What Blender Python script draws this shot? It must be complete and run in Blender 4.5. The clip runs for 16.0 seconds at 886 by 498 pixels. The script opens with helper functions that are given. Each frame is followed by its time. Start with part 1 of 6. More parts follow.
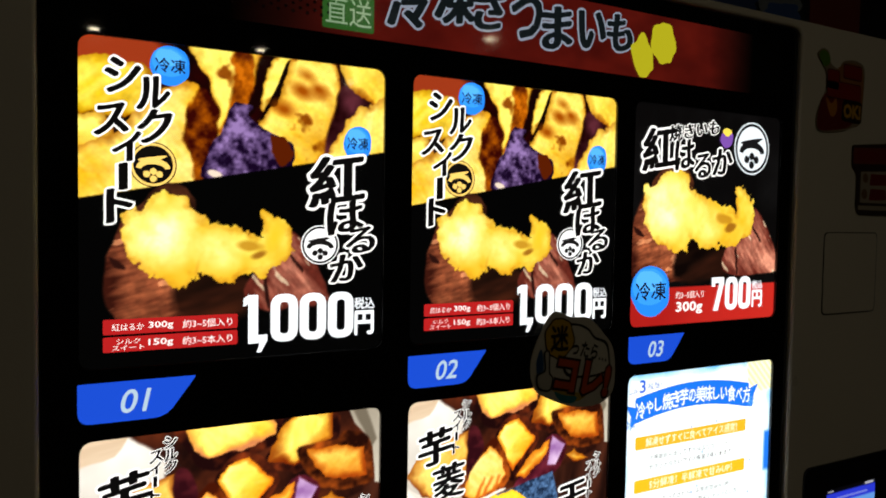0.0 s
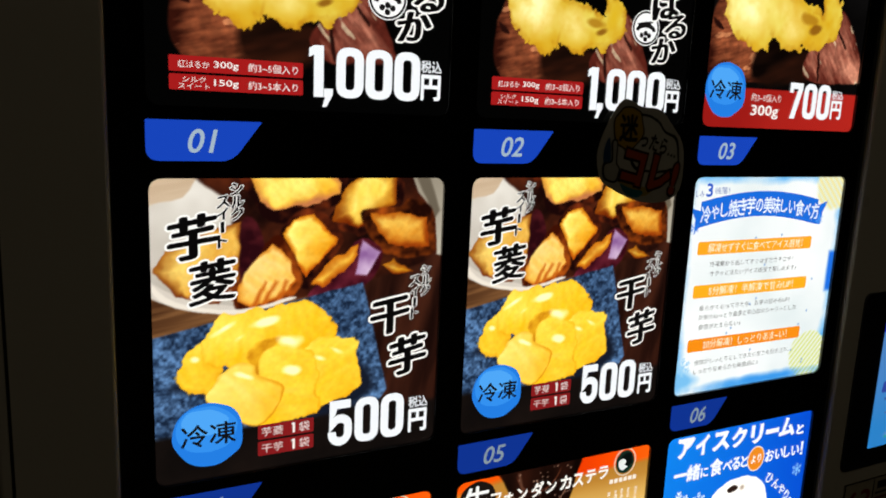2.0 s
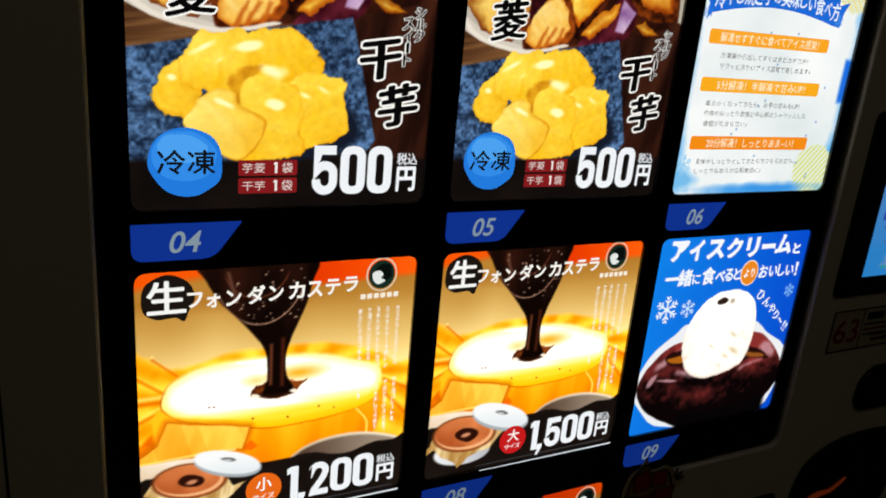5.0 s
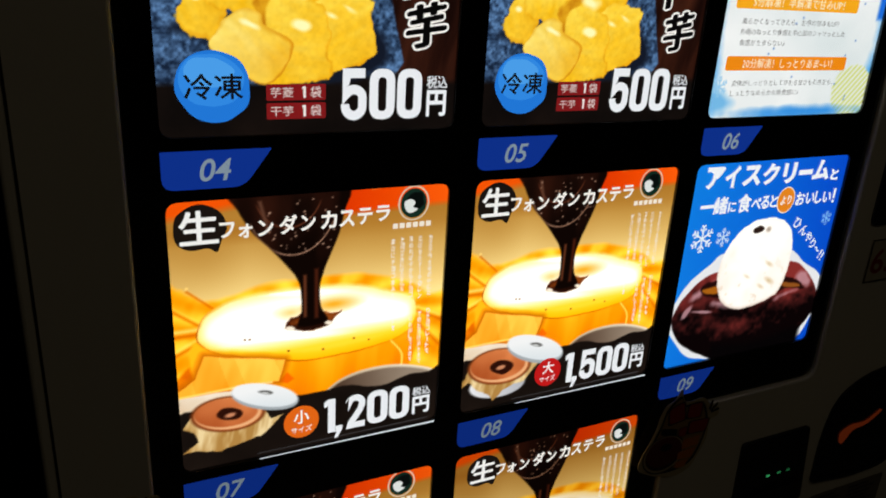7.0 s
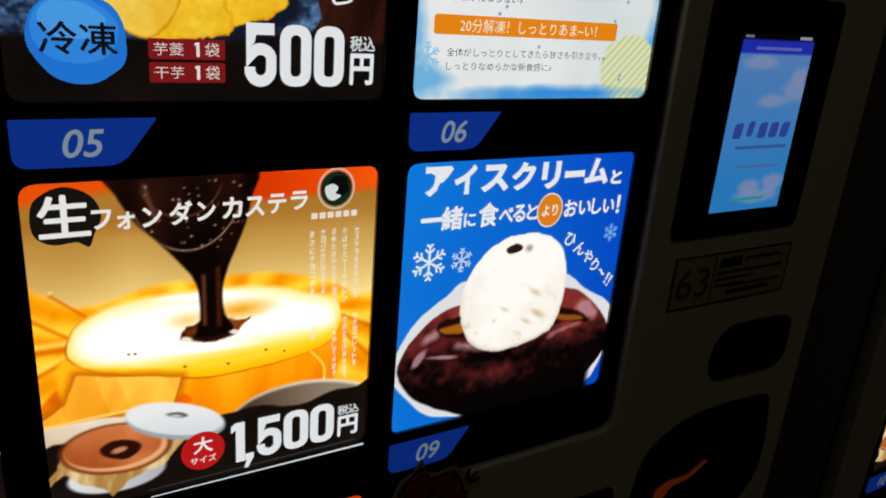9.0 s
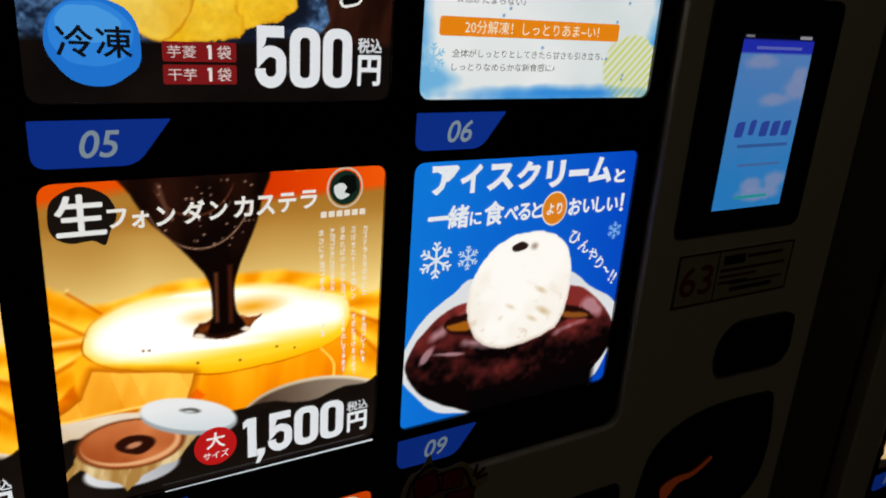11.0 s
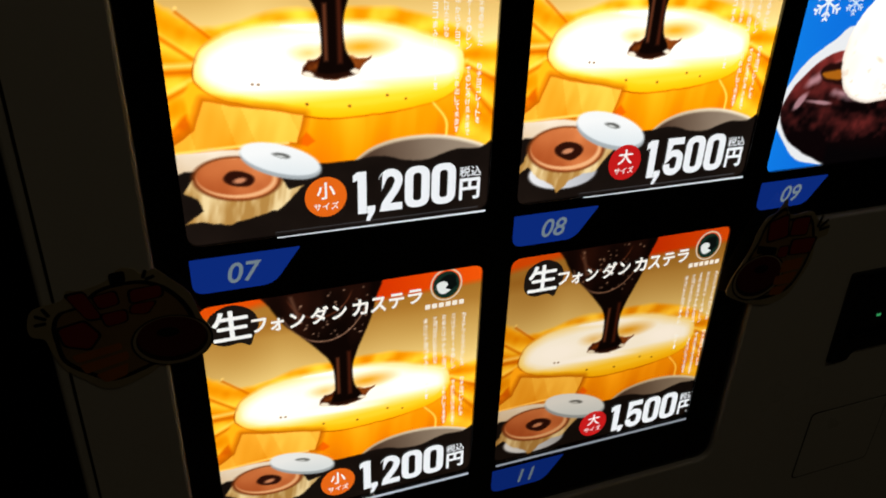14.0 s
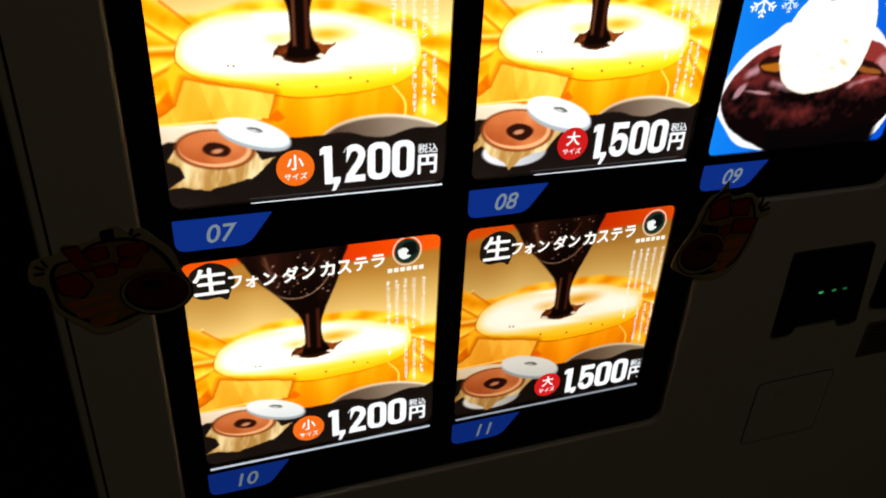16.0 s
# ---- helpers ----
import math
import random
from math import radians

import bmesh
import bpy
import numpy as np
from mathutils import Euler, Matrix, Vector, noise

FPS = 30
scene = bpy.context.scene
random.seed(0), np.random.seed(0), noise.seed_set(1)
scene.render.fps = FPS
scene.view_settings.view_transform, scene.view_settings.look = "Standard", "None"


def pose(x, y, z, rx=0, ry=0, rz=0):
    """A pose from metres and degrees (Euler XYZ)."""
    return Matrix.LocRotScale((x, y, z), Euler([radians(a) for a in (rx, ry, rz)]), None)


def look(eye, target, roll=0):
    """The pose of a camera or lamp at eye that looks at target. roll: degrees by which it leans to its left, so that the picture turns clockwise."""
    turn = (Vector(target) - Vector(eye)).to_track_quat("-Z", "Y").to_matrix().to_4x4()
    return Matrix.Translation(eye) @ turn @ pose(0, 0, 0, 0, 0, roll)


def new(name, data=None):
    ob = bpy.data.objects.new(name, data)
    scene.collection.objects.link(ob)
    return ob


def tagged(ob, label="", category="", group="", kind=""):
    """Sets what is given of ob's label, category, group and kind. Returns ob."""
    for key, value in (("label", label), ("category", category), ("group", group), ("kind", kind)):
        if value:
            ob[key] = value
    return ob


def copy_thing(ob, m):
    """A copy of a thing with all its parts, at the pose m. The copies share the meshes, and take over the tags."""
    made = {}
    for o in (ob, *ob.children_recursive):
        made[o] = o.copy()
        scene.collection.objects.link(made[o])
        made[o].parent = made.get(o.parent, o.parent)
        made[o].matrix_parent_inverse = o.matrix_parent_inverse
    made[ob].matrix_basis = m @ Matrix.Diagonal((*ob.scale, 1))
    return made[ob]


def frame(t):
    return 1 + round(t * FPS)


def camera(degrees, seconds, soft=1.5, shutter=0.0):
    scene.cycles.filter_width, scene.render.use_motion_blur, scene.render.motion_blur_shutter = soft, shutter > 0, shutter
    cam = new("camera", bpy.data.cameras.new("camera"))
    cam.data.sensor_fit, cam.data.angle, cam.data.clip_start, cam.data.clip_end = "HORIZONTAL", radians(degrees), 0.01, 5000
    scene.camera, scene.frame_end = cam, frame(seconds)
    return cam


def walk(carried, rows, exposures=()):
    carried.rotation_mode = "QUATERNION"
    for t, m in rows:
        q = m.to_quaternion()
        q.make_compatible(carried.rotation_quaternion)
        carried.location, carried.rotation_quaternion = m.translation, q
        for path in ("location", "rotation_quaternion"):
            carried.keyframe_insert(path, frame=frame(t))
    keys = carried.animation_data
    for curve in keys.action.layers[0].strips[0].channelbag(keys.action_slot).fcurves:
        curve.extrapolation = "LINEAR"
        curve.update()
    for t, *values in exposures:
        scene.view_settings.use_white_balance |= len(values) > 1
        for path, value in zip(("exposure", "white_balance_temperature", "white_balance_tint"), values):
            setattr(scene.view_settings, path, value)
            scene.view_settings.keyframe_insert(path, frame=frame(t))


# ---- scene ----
cam = camera(60.5, 16.0, soft=1.9)
PATH = [
    (0, (-0.037, -0.515, 1.625), (0.962, 1.216, 1.538), 1.0),
    (0.5, (-0.038, -0.516, 1.624), (0.958, 1.216, 1.546), 1.3),
    (1, (-0.042, -0.516, 1.624), (0.938, 1.226, 1.553), 1.1),
    (1.5, (-0.042, -0.511, 1.589), (0.896, 1.245, 1.398), 1.1),
    (2, (-0.05, -0.5, 1.53), (0.855, 1.246, 1.168), 2.5),
    (2.5, (-0.051, -0.497, 1.516), (0.859, 1.239, 1.121), 2.7),
    (3, (-0.051, -0.497, 1.512), (0.866, 1.234, 1.109), 2.5),
    (3.5, (-0.045, -0.497, 1.51), (0.874, 1.231, 1.097), 2.4),
    (4, (-0.045, -0.495, 1.506), (0.872, 1.233, 1.092), 2.5),
    (4.5, (-0.042, -0.501, 1.477), (0.859, 1.215, 0.986), 3.9),
    (5, (-0.039, -0.508, 1.41), (0.856, 1.182, 0.826), 5.2),
    (5.2, (-0.038, -0.508, 1.397), (0.842, 1.177, 0.777), 5.3),
    (7.3, (-0.054, -0.496, 1.381), (0.798, 1.173, 0.681), 3.5),
    (7.5, (-0.059, -0.483, 1.385), (0.811, 1.172, 0.675), 3.9),
    (8, (-0.009, -0.459, 1.399), (1.027, 1.129, 0.763), 3.9),
    (8.5, (0.139, -0.438, 1.375), (1.166, 1.157, 0.74), 5.6),
    (9, (0.224, -0.434, 1.346), (1.216, 1.171, 0.683), 4.7),
    (9.2, (0.232, -0.434, 1.347), (1.221, 1.171, 0.679), 4.5),
    (11.3, (0.211, -0.447, 1.342), (1.192, 1.17, 0.692), 4.1),
    (11.5, (0.203, -0.452, 1.337), (1.161, 1.17, 0.667), 4.4),
    (12, (0.128, -0.457, 1.306), (0.952, 1.192, 0.531), 2.8),
    (12.5, (0.041, -0.452, 1.272), (0.755, 1.209, 0.418), 2.5),
    (13, (0.007, -0.45, 1.259), (0.673, 1.199, 0.345), 2.2),
    (13.5, (0.0, -0.451, 1.257), (0.645, 1.202, 0.334), 2.0),
    (14, (-0.003, -0.452, 1.252), (0.645, 1.19, 0.312), 2.2),
    (14.5, (-0.006, -0.454, 1.243), (0.65, 1.172, 0.281), 2.5),
    (15, (-0.004, -0.459, 1.242), (0.655, 1.158, 0.268), 2.9),
    (15.5, (-0.001, -0.466, 1.244), (0.659, 1.149, 0.267), 2.8),
    (16, (0.015, -0.519, 1.273), (0.63, 1.11, 0.29), 3.2),
]
EXPOSURES = [(0, 0.62), (1.0, 0.58), (2.0, 0.12), (4.0, 0.0), (5.0, 0.0), (7.5, -0.15), (9.0, -0.25), (11.5, -0.28), (12.5, -0.42), (13.0, -0.38), (14.0, -0.02), (14.5, 0.1), (16.0, 0.26)]
walk(cam, [(t, look(eye, target, roll)) for t, eye, target, roll in PATH], EXPOSURES)

# ---- light ----
world = bpy.data.worlds.new("night_room")
scene.world = world
world.use_nodes = True
world.node_tree.nodes["Background"].inputs[0].default_value = (0.9, 0.8, 0.65, 1)
world.node_tree.nodes["Background"].inputs[1].default_value = 0.004
CEILING = 2.6
# the last, strongest lamp is unseen, added to light the door from above
LAMPS = [(-0.52, -4.1), (0.38, -3.96), (1.28, -3.97), (1.45, -2.87), (2.25, -2.97), (2.15, -4.66), (0.5, -1.2)]
LAMP_POWER = [0.22, 0.22, 0.22, 0.22, 0.22, 0.22, 0.64]
LIT = 1.0

# ---- materials ----


def lin(c):
    """sRGB 0-255 to linear."""
    out = []
    for v in c:
        v = v / 255
        out.append(v / 12.92 if v <= 0.04045 else ((v + 0.055) / 1.055) ** 2.4)
    return tuple(out)


def surface(name, color, rough=0.5, metal=0.0, vary=0.12, scale=30.0, bump=0.05, fine=400.0, coat=0.0):
    """A painted, moulded or built surface: two scales of variation in colour and gloss, and fine relief."""
    m = bpy.data.materials.new(name)
    m.use_nodes = True
    n, l = m.node_tree.nodes, m.node_tree.links
    b = n["Principled BSDF"]
    b.inputs["Metallic"].default_value = metal
    b.inputs["Coat Weight"].default_value = coat
    b.inputs["Coat Roughness"].default_value = 0.04
    co = n.new("ShaderNodeTexCoord")
    big, small = n.new("ShaderNodeTexNoise"), n.new("ShaderNodeTexNoise")
    big.inputs["Scale"].default_value, small.inputs["Scale"].default_value = scale, fine
    big.inputs["Detail"].default_value = 4
    for t in (big, small):
        l.new(co.outputs["Object"], t.inputs["Vector"])
    mix = n.new("ShaderNodeMix")
    mix.data_type = "RGBA"
    mix.inputs["A"].default_value = (*[c * (1 - vary) for c in color], 1)
    mix.inputs["B"].default_value = (*[min(1, c * (1 + vary)) for c in color], 1)
    l.new(big.outputs["Fac"], mix.inputs["Factor"])
    l.new(mix.outputs["Result"], b.inputs["Base Color"])
    mr = n.new("ShaderNodeMapRange")
    mr.inputs["To Min"].default_value, mr.inputs["To Max"].default_value = rough * 0.75, rough * 1.25
    l.new(big.outputs["Fac"], mr.inputs["Value"])
    l.new(mr.outputs["Result"], b.inputs["Roughness"])
    if bump:
        bp = n.new("ShaderNodeBump")
        bp.inputs["Strength"].default_value, bp.inputs["Distance"].default_value = bump, 0.0005
        l.new(small.outputs["Fac"], bp.inputs["Height"])
        l.new(bp.outputs["Normal"], b.inputs["Normal"])
    return m


def photo_ink(name, strength):
    """Backlit translucent print: the ink colours of the sheet, lit from behind, under a glossy film."""
    m = bpy.data.materials.new(name)
    m.use_nodes = True
    n, l = m.node_tree.nodes, m.node_tree.links
    b = n["Principled BSDF"]
    ink = n.new("ShaderNodeVertexColor")
    ink.layer_name = "ink"
    b.inputs["Base Color"].default_value = (0.01, 0.01, 0.01, 1)
    b.inputs["Roughness"].default_value = 0.05
    # object colour multiplies the inks, to dim the backlight of single sheets
    own = n.new("ShaderNodeObjectInfo")
    backlight_tint = n.new("ShaderNodeMix")
    backlight_tint.data_type, backlight_tint.blend_type = "RGBA", "MULTIPLY"
    backlight_tint.inputs["Factor"].default_value = 1.0
    l.new(ink.outputs["Color"], backlight_tint.inputs["A"])
    l.new(own.outputs["Color"], backlight_tint.inputs["B"])
    l.new(backlight_tint.outputs["Result"], b.inputs["Emission Color"])
    b.inputs["Emission Strength"].default_value = strength
    return m


INKS = {}


def ink(r, g, b, strength=1.0):
    """One flat backlit ink."""
    key = (r, g, b, strength)
    if key not in INKS:
        m = bpy.data.materials.new("backlit_ink")
        m.use_nodes = True
        p = m.node_tree.nodes["Principled BSDF"]
        p.inputs["Base Color"].default_value = (0.01, 0.01, 0.01, 1)
        p.inputs["Roughness"].default_value = 0.12
        p.inputs["Emission Color"].default_value = (*lin((r, g, b)), 1)
        p.inputs["Emission Strength"].default_value = strength * LIT
        INKS[key] = m
    return INKS[key]


PAINTS = {}


def paint(r, g, b, rough=0.35):
    key = (r, g, b, rough)
    if key not in PAINTS:
        PAINTS[key] = surface("printed_vinyl", lin((r, g, b)), rough, vary=0.15, scale=60, bump=0.02)
    return PAINTS[key]


M_WHITE = surface("cream_coated_steel", (0.74, 0.68, 0.57), 0.3, vary=0.05, scale=6, bump=0.12, fine=260, coat=0.15)
M_SIDE = surface("grey_coated_steel", (0.35, 0.33, 0.29), 0.4, vary=0.08, scale=5, bump=0.1, fine=260)
M_BLACK = surface("black_acrylic", (0.006, 0.006, 0.007), 0.025, vary=0.3, scale=8, bump=0.0)
M_MATTBLACK = surface("black_plastic", (0.012, 0.012, 0.013), 0.3, vary=0.3, scale=20, bump=0.15, fine=700)
M_GAP = surface("dark_seam", (0.01, 0.009, 0.008), 0.7, bump=0)
M_FLOOR = surface("polished_floor_tile", (0.10, 0.09, 0.08), 0.4, vary=0.25, scale=3, bump=0.15, fine=60)
M_WALL = surface("dark_painted_wall", (0.05, 0.045, 0.04), 0.7, vary=0.2, scale=2, bump=0.3, fine=90)
M_CEIL = surface("ceiling_board", (0.12, 0.11, 0.10), 0.8, vary=0.1, scale=3, bump=0.3, fine=120)
M_METAL = surface("satin_metal", (0.55, 0.53, 0.5), 0.3, metal=1.0, vary=0.1, scale=40)
M_PRINT = photo_ink("backlit_photo_print", 1.0 * LIT)
M_SCREEN = photo_ink("lcd_screen_picture", 0.62 * LIT)
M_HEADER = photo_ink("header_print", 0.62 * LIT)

# ---- building tools ----


def link_mesh(name, mesh, material, parent=None, label=""):
    ob = new(name, mesh)
    if material is not None:
        mesh.materials.clear()
        mesh.materials.append(material)
    ob.parent = parent
    if label:
        ob["label"] = label
    return ob


def part(name, bm, material, parent=None, label="", smooth=False):
    mesh = bpy.data.meshes.new(name)
    bm.to_mesh(mesh)
    bm.free()
    if smooth:
        for p in mesh.polygons:
            p.use_smooth = True
    return link_mesh(name, mesh, material, parent, label)


def thing(name, m, label, category, group=""):
    ob = new(name)
    ob.empty_display_size = 0.05
    ob.matrix_basis = m
    return tagged(ob, label, category, group)


def box(x0, x1, y0, y1, z0, z1, bevel=0.0, seg=2):
    bm = bmesh.new()
    bmesh.ops.create_cube(bm, size=1)
    for v in bm.verts:
        v.co = ((x0 + x1) / 2 + v.co.x * (x1 - x0), (y0 + y1) / 2 + v.co.y * (y1 - y0), (z0 + z1) / 2 + v.co.z * (z1 - z0))
    if bevel:
        bmesh.ops.bevel(bm, geom=bm.edges[:], offset=bevel, segments=seg, affect="EDGES", profile=0.5)
    return bm


def rounded(points, r, seg=5):
    """A closed outline with rounded corners. r: one radius, or one a corner."""
    out, n = [], len(points)
    for i, p in enumerate(points):
        rr = r[i] if isinstance(r, (list, tuple)) else r
        p = Vector(p)
        a, b = Vector(points[i - 1]) - p, Vector(points[(i + 1) % n]) - p
        if rr <= 0:
            out.append(tuple(p))
            continue
        d = min(rr, a.length * 0.49, b.length * 0.49)
        s, e = p + a.normalized() * d, p + b.normalized() * d
        for k in range(seg + 1):
            t = k / seg
            q = s * (1 - t) ** 2 + p * 2 * t * (1 - t) + e * t * t
            out.append((q.x, q.y))
    return out


def ribbon(path, w):
    """The outline of a stroke of width w along an open path."""
    pts = [Vector(q) for q in path]
    left, right = [], []
    for i, q in enumerate(pts):
        a = (q - pts[i - 1]).normalized() if i else (pts[1] - q).normalized()
        b = (pts[i + 1] - q).normalized() if i + 1 < len(pts) else a
        t = (a + b).normalized()
        m = w / 2 / max(0.45, t.dot(a))
        left.append((q.x - t.y * m, q.y + t.x * m))
        right.append((q.x + t.y * m, q.y - t.x * m))
    return left + right[::-1]


def bow(cx, cy, rx, ry, a0, a1, n=14):
    """Points on an arc, in degrees, 0 to the right and 90 down."""
    return [(cx + rx * math.cos(radians(a)), cy + ry * math.sin(radians(a))) for a in np.linspace(a0, a1, n)]


def numeral(ch):
    """Outlines of a condensed sans numeral, 0.58 wide and 1 high, y down."""
    w = 0.195
    if ch == "0":
        return [rounded([(0, 0), (0.58, 0), (0.58, 1), (0, 1)], 0.27, 9), rounded([(w, 0.165), (0.58 - w, 0.165), (0.58 - w, 0.835), (w, 0.835)], 0.1, 7)[::-1]]
    if ch == "5":
        return [ribbon([(0.53, 0.085), (0.125, 0.085), (0.105, 0.50)] + bow(0.285, 0.56, 0.19, 0.16, 215, 360, 12) + bow(0.285, 0.72, 0.19, 0.19, 0, 180, 16) + [(0.095, 0.68)], 0.185)]
    if ch == "2":
        return [ribbon([(0.095, 0.34), (0.095, 0.28)] + bow(0.285, 0.285, 0.19, 0.195, 180, 380, 18) + [(0.40, 0.50), (0.17, 0.83), (0.15, 0.912), (0.56, 0.912)], 0.18)]
    if ch == "7":
        return [[(0.0, 0), (0.56, 0), (0.56, 0.17), (0.30, 1), (0.09, 1), (0.355, 0.17), (0.155, 0.17), (0.155, 0.28), (0.0, 0.28)]]
    if ch == "1":
        return [[(0.10, 0.0), (0.30, 0.0), (0.30, 1), (0.10, 1), (0.10, 0.185), (0.0, 0.235), (0.0, 0.07)]]
    return [[(0.0, 0.0), (0.19, 0.0), (0.19, 0.12), (0.06, 0.36), (-0.03, 0.36), (0.03, 0.17), (0.0, 0.17)]]


def oval(cx, cy, rx, ry, n=32, turn=0.0, wob=0.0, seed=0):
    out = []
    for k in range(n):
        a = 2 * math.pi * k / n
        f = 1 + wob * noise.noise((math.cos(a) * 1.7 + seed * 3.1, math.sin(a) * 1.7, seed))
        x, y = rx * f * math.cos(a), ry * f * math.sin(a)
        out.append((cx + x * math.cos(turn) - y * math.sin(turn), cy + x * math.sin(turn) + y * math.cos(turn)))
    return out


def smooth_loop(points, n=5):
    """A closed Catmull-Rom loop through a few points."""
    out, c = [], len(points)
    for i in range(c):
        p0, p1, p2, p3 = (np.array(points[(i + k) % c], float) for k in (-1, 0, 1, 2))
        for k in range(n):
            t = k / n
            q = 0.5 * (2 * p1 + (p2 - p0) * t + (2 * p0 - 5 * p1 + 4 * p2 - p3) * t * t + (3 * p1 - p0 - 3 * p2 + p3) * t ** 3)
            out.append((float(q[0]), float(q[1])))
    return out


def sheet_mesh(name, loops, depth=0.0, bevel=0.0, offset=0.0):
    """A flat plate, cut along closed outlines (inner ones are holes), lying in x, z and facing -y. Its front is at y = 0."""
    cu = bpy.data.curves.new(name, "CURVE")
    cu.dimensions, cu.fill_mode = "2D", "BOTH"
    cu.extrude, cu.bevel_depth, cu.bevel_resolution, cu.offset = depth / 2, bevel, 2, offset
    for loop in loops:
        sp = cu.splines.new("POLY")
        sp.points.add(len(loop) - 1)
        for p, (x, y) in zip(sp.points, loop):
            p.co = (x, y, 0, 1)
        sp.use_cyclic_u = True
    mesh = upright(name, cu, depth / 2 + bevel)
    if depth:
        bm = bmesh.new()
        bm.from_mesh(mesh)
        bmesh.ops.remove_doubles(bm, verts=bm.verts[:], dist=1e-5)
        bm.to_mesh(mesh)
        bm.free()
    return mesh


def upright(name, cu, back):
    ob = bpy.data.objects.new(name, cu)
    mesh = bpy.data.meshes.new_from_object(ob)
    bpy.data.objects.remove(ob)
    bpy.data.curves.remove(cu)
    mesh.transform(Matrix(((1, 0, 0, 0), (0, 0, -1, back), (0, 1, 0, 0), (0, 0, 0, 1))))
    mesh.name = name
    return mesh


def moved(mesh, x=0.0, y=0.0, z=0.0):
    mesh.transform(Matrix.Translation((x, y, z)))
    return mesh


def spread(mesh, rx, rz):
    """Thickens flat lettering as a broad nib would: copies set round it on an oval, each a hair behind the one before."""
    if rx < 0.012:
        return mesh
    n = 8 if rx < 0.05 else 16
    ring = [(0.0, 0.0)] + [(rx * math.cos(2 * math.pi * k / n), rz * math.sin(2 * math.pi * k / n)) for k in range(n)]
    co = np.array([v.co for v in mesh.vertices])
    faces = [tuple(p.vertices) for p in mesh.polygons]
    verts, polys = [], []
    for k, (dx, dz) in enumerate(ring):
        polys += [tuple(i + len(verts) for i in f) for f in faces]
        verts += (co + (dx, k * 2e-6, dz)).tolist()
    out = bpy.data.meshes.new(mesh.name)
    out.from_pydata(verts, [], polys)
    bpy.data.meshes.remove(mesh)
    return out


def letters(name, text, cx, cz, w=None, h=None, y=0.0, bold=0.0, grow=0.0, slant=0.0, turn=0.0, upright_rows=False, depth=0.0, gap=1.0, nib=None, rise=0.0):
    """Lettering fitted into a box round (cx, cz), w wide and h high (one of them may be left open)."""
    cu = bpy.data.curves.new(name, "FONT")
    cu.body = "\n".join(text) if upright_rows else text
    cu.align_x, cu.resolution_u, cu.shear, cu.extrude = "CENTER", (6 if name in ("price", "number") else 3 if len(text) < 3 else 2), slant, 0.0
    cu.space_line = gap
    plain = bpy.data.objects.new(name, cu)
    ref = bpy.data.meshes.new_from_object(plain)
    a = np.array([v.co for v in ref.vertices])
    bpy.data.objects.remove(plain)
    bpy.data.meshes.remove(ref)
    lo, hi = a.min(0), a.max(0)
    if nib:
        mesh = upright(name, cu, 0.0)
        for v in mesh.vertices:
            v.co.x += 0.035 * noise.noise((v.co.x * 2.3, v.co.z * 2.3, len(text) + ord(text[0]) * 0.37))
            v.co.z += 0.035 * noise.noise((v.co.x * 2.3 + 9, v.co.z * 2.3, ord(text[0]) * 0.37))
        mesh = spread(mesh, nib[0] + grow, nib[1] + grow)
    elif any(ord(ch) >= 0x4E00 for ch in text):
        mesh = spread(upright(name, cu, 0.0), bold + grow, bold + grow)
    else:
        cu.offset = bold + grow
        mesh = upright(name, cu, 0.0)
    bw, bh = hi[0] - lo[0] + 2 * bold, hi[1] - lo[1] + 2 * bold
    sx = w / bw if w else h / bh
    sz = h / bh if h else sx
    mesh.transform(Matrix.Translation((-(lo[0] + hi[0]) / 2, 0, -(lo[1] + hi[1]) / 2)))
    mesh.transform(Matrix.Diagonal((sx, 1, sz, 1)))
    if rise:
        mesh.transform(Matrix(((1, 0, 0, 0), (0, 1, 0, 0), (rise, 0, 1, 0), (0, 0, 0, 1))))
    if turn:
        mesh.transform(Matrix.Rotation(radians(turn), 4, "Y"))
    return moved(mesh, cx, y, cz)


# ---- painter of the printed photographs ----


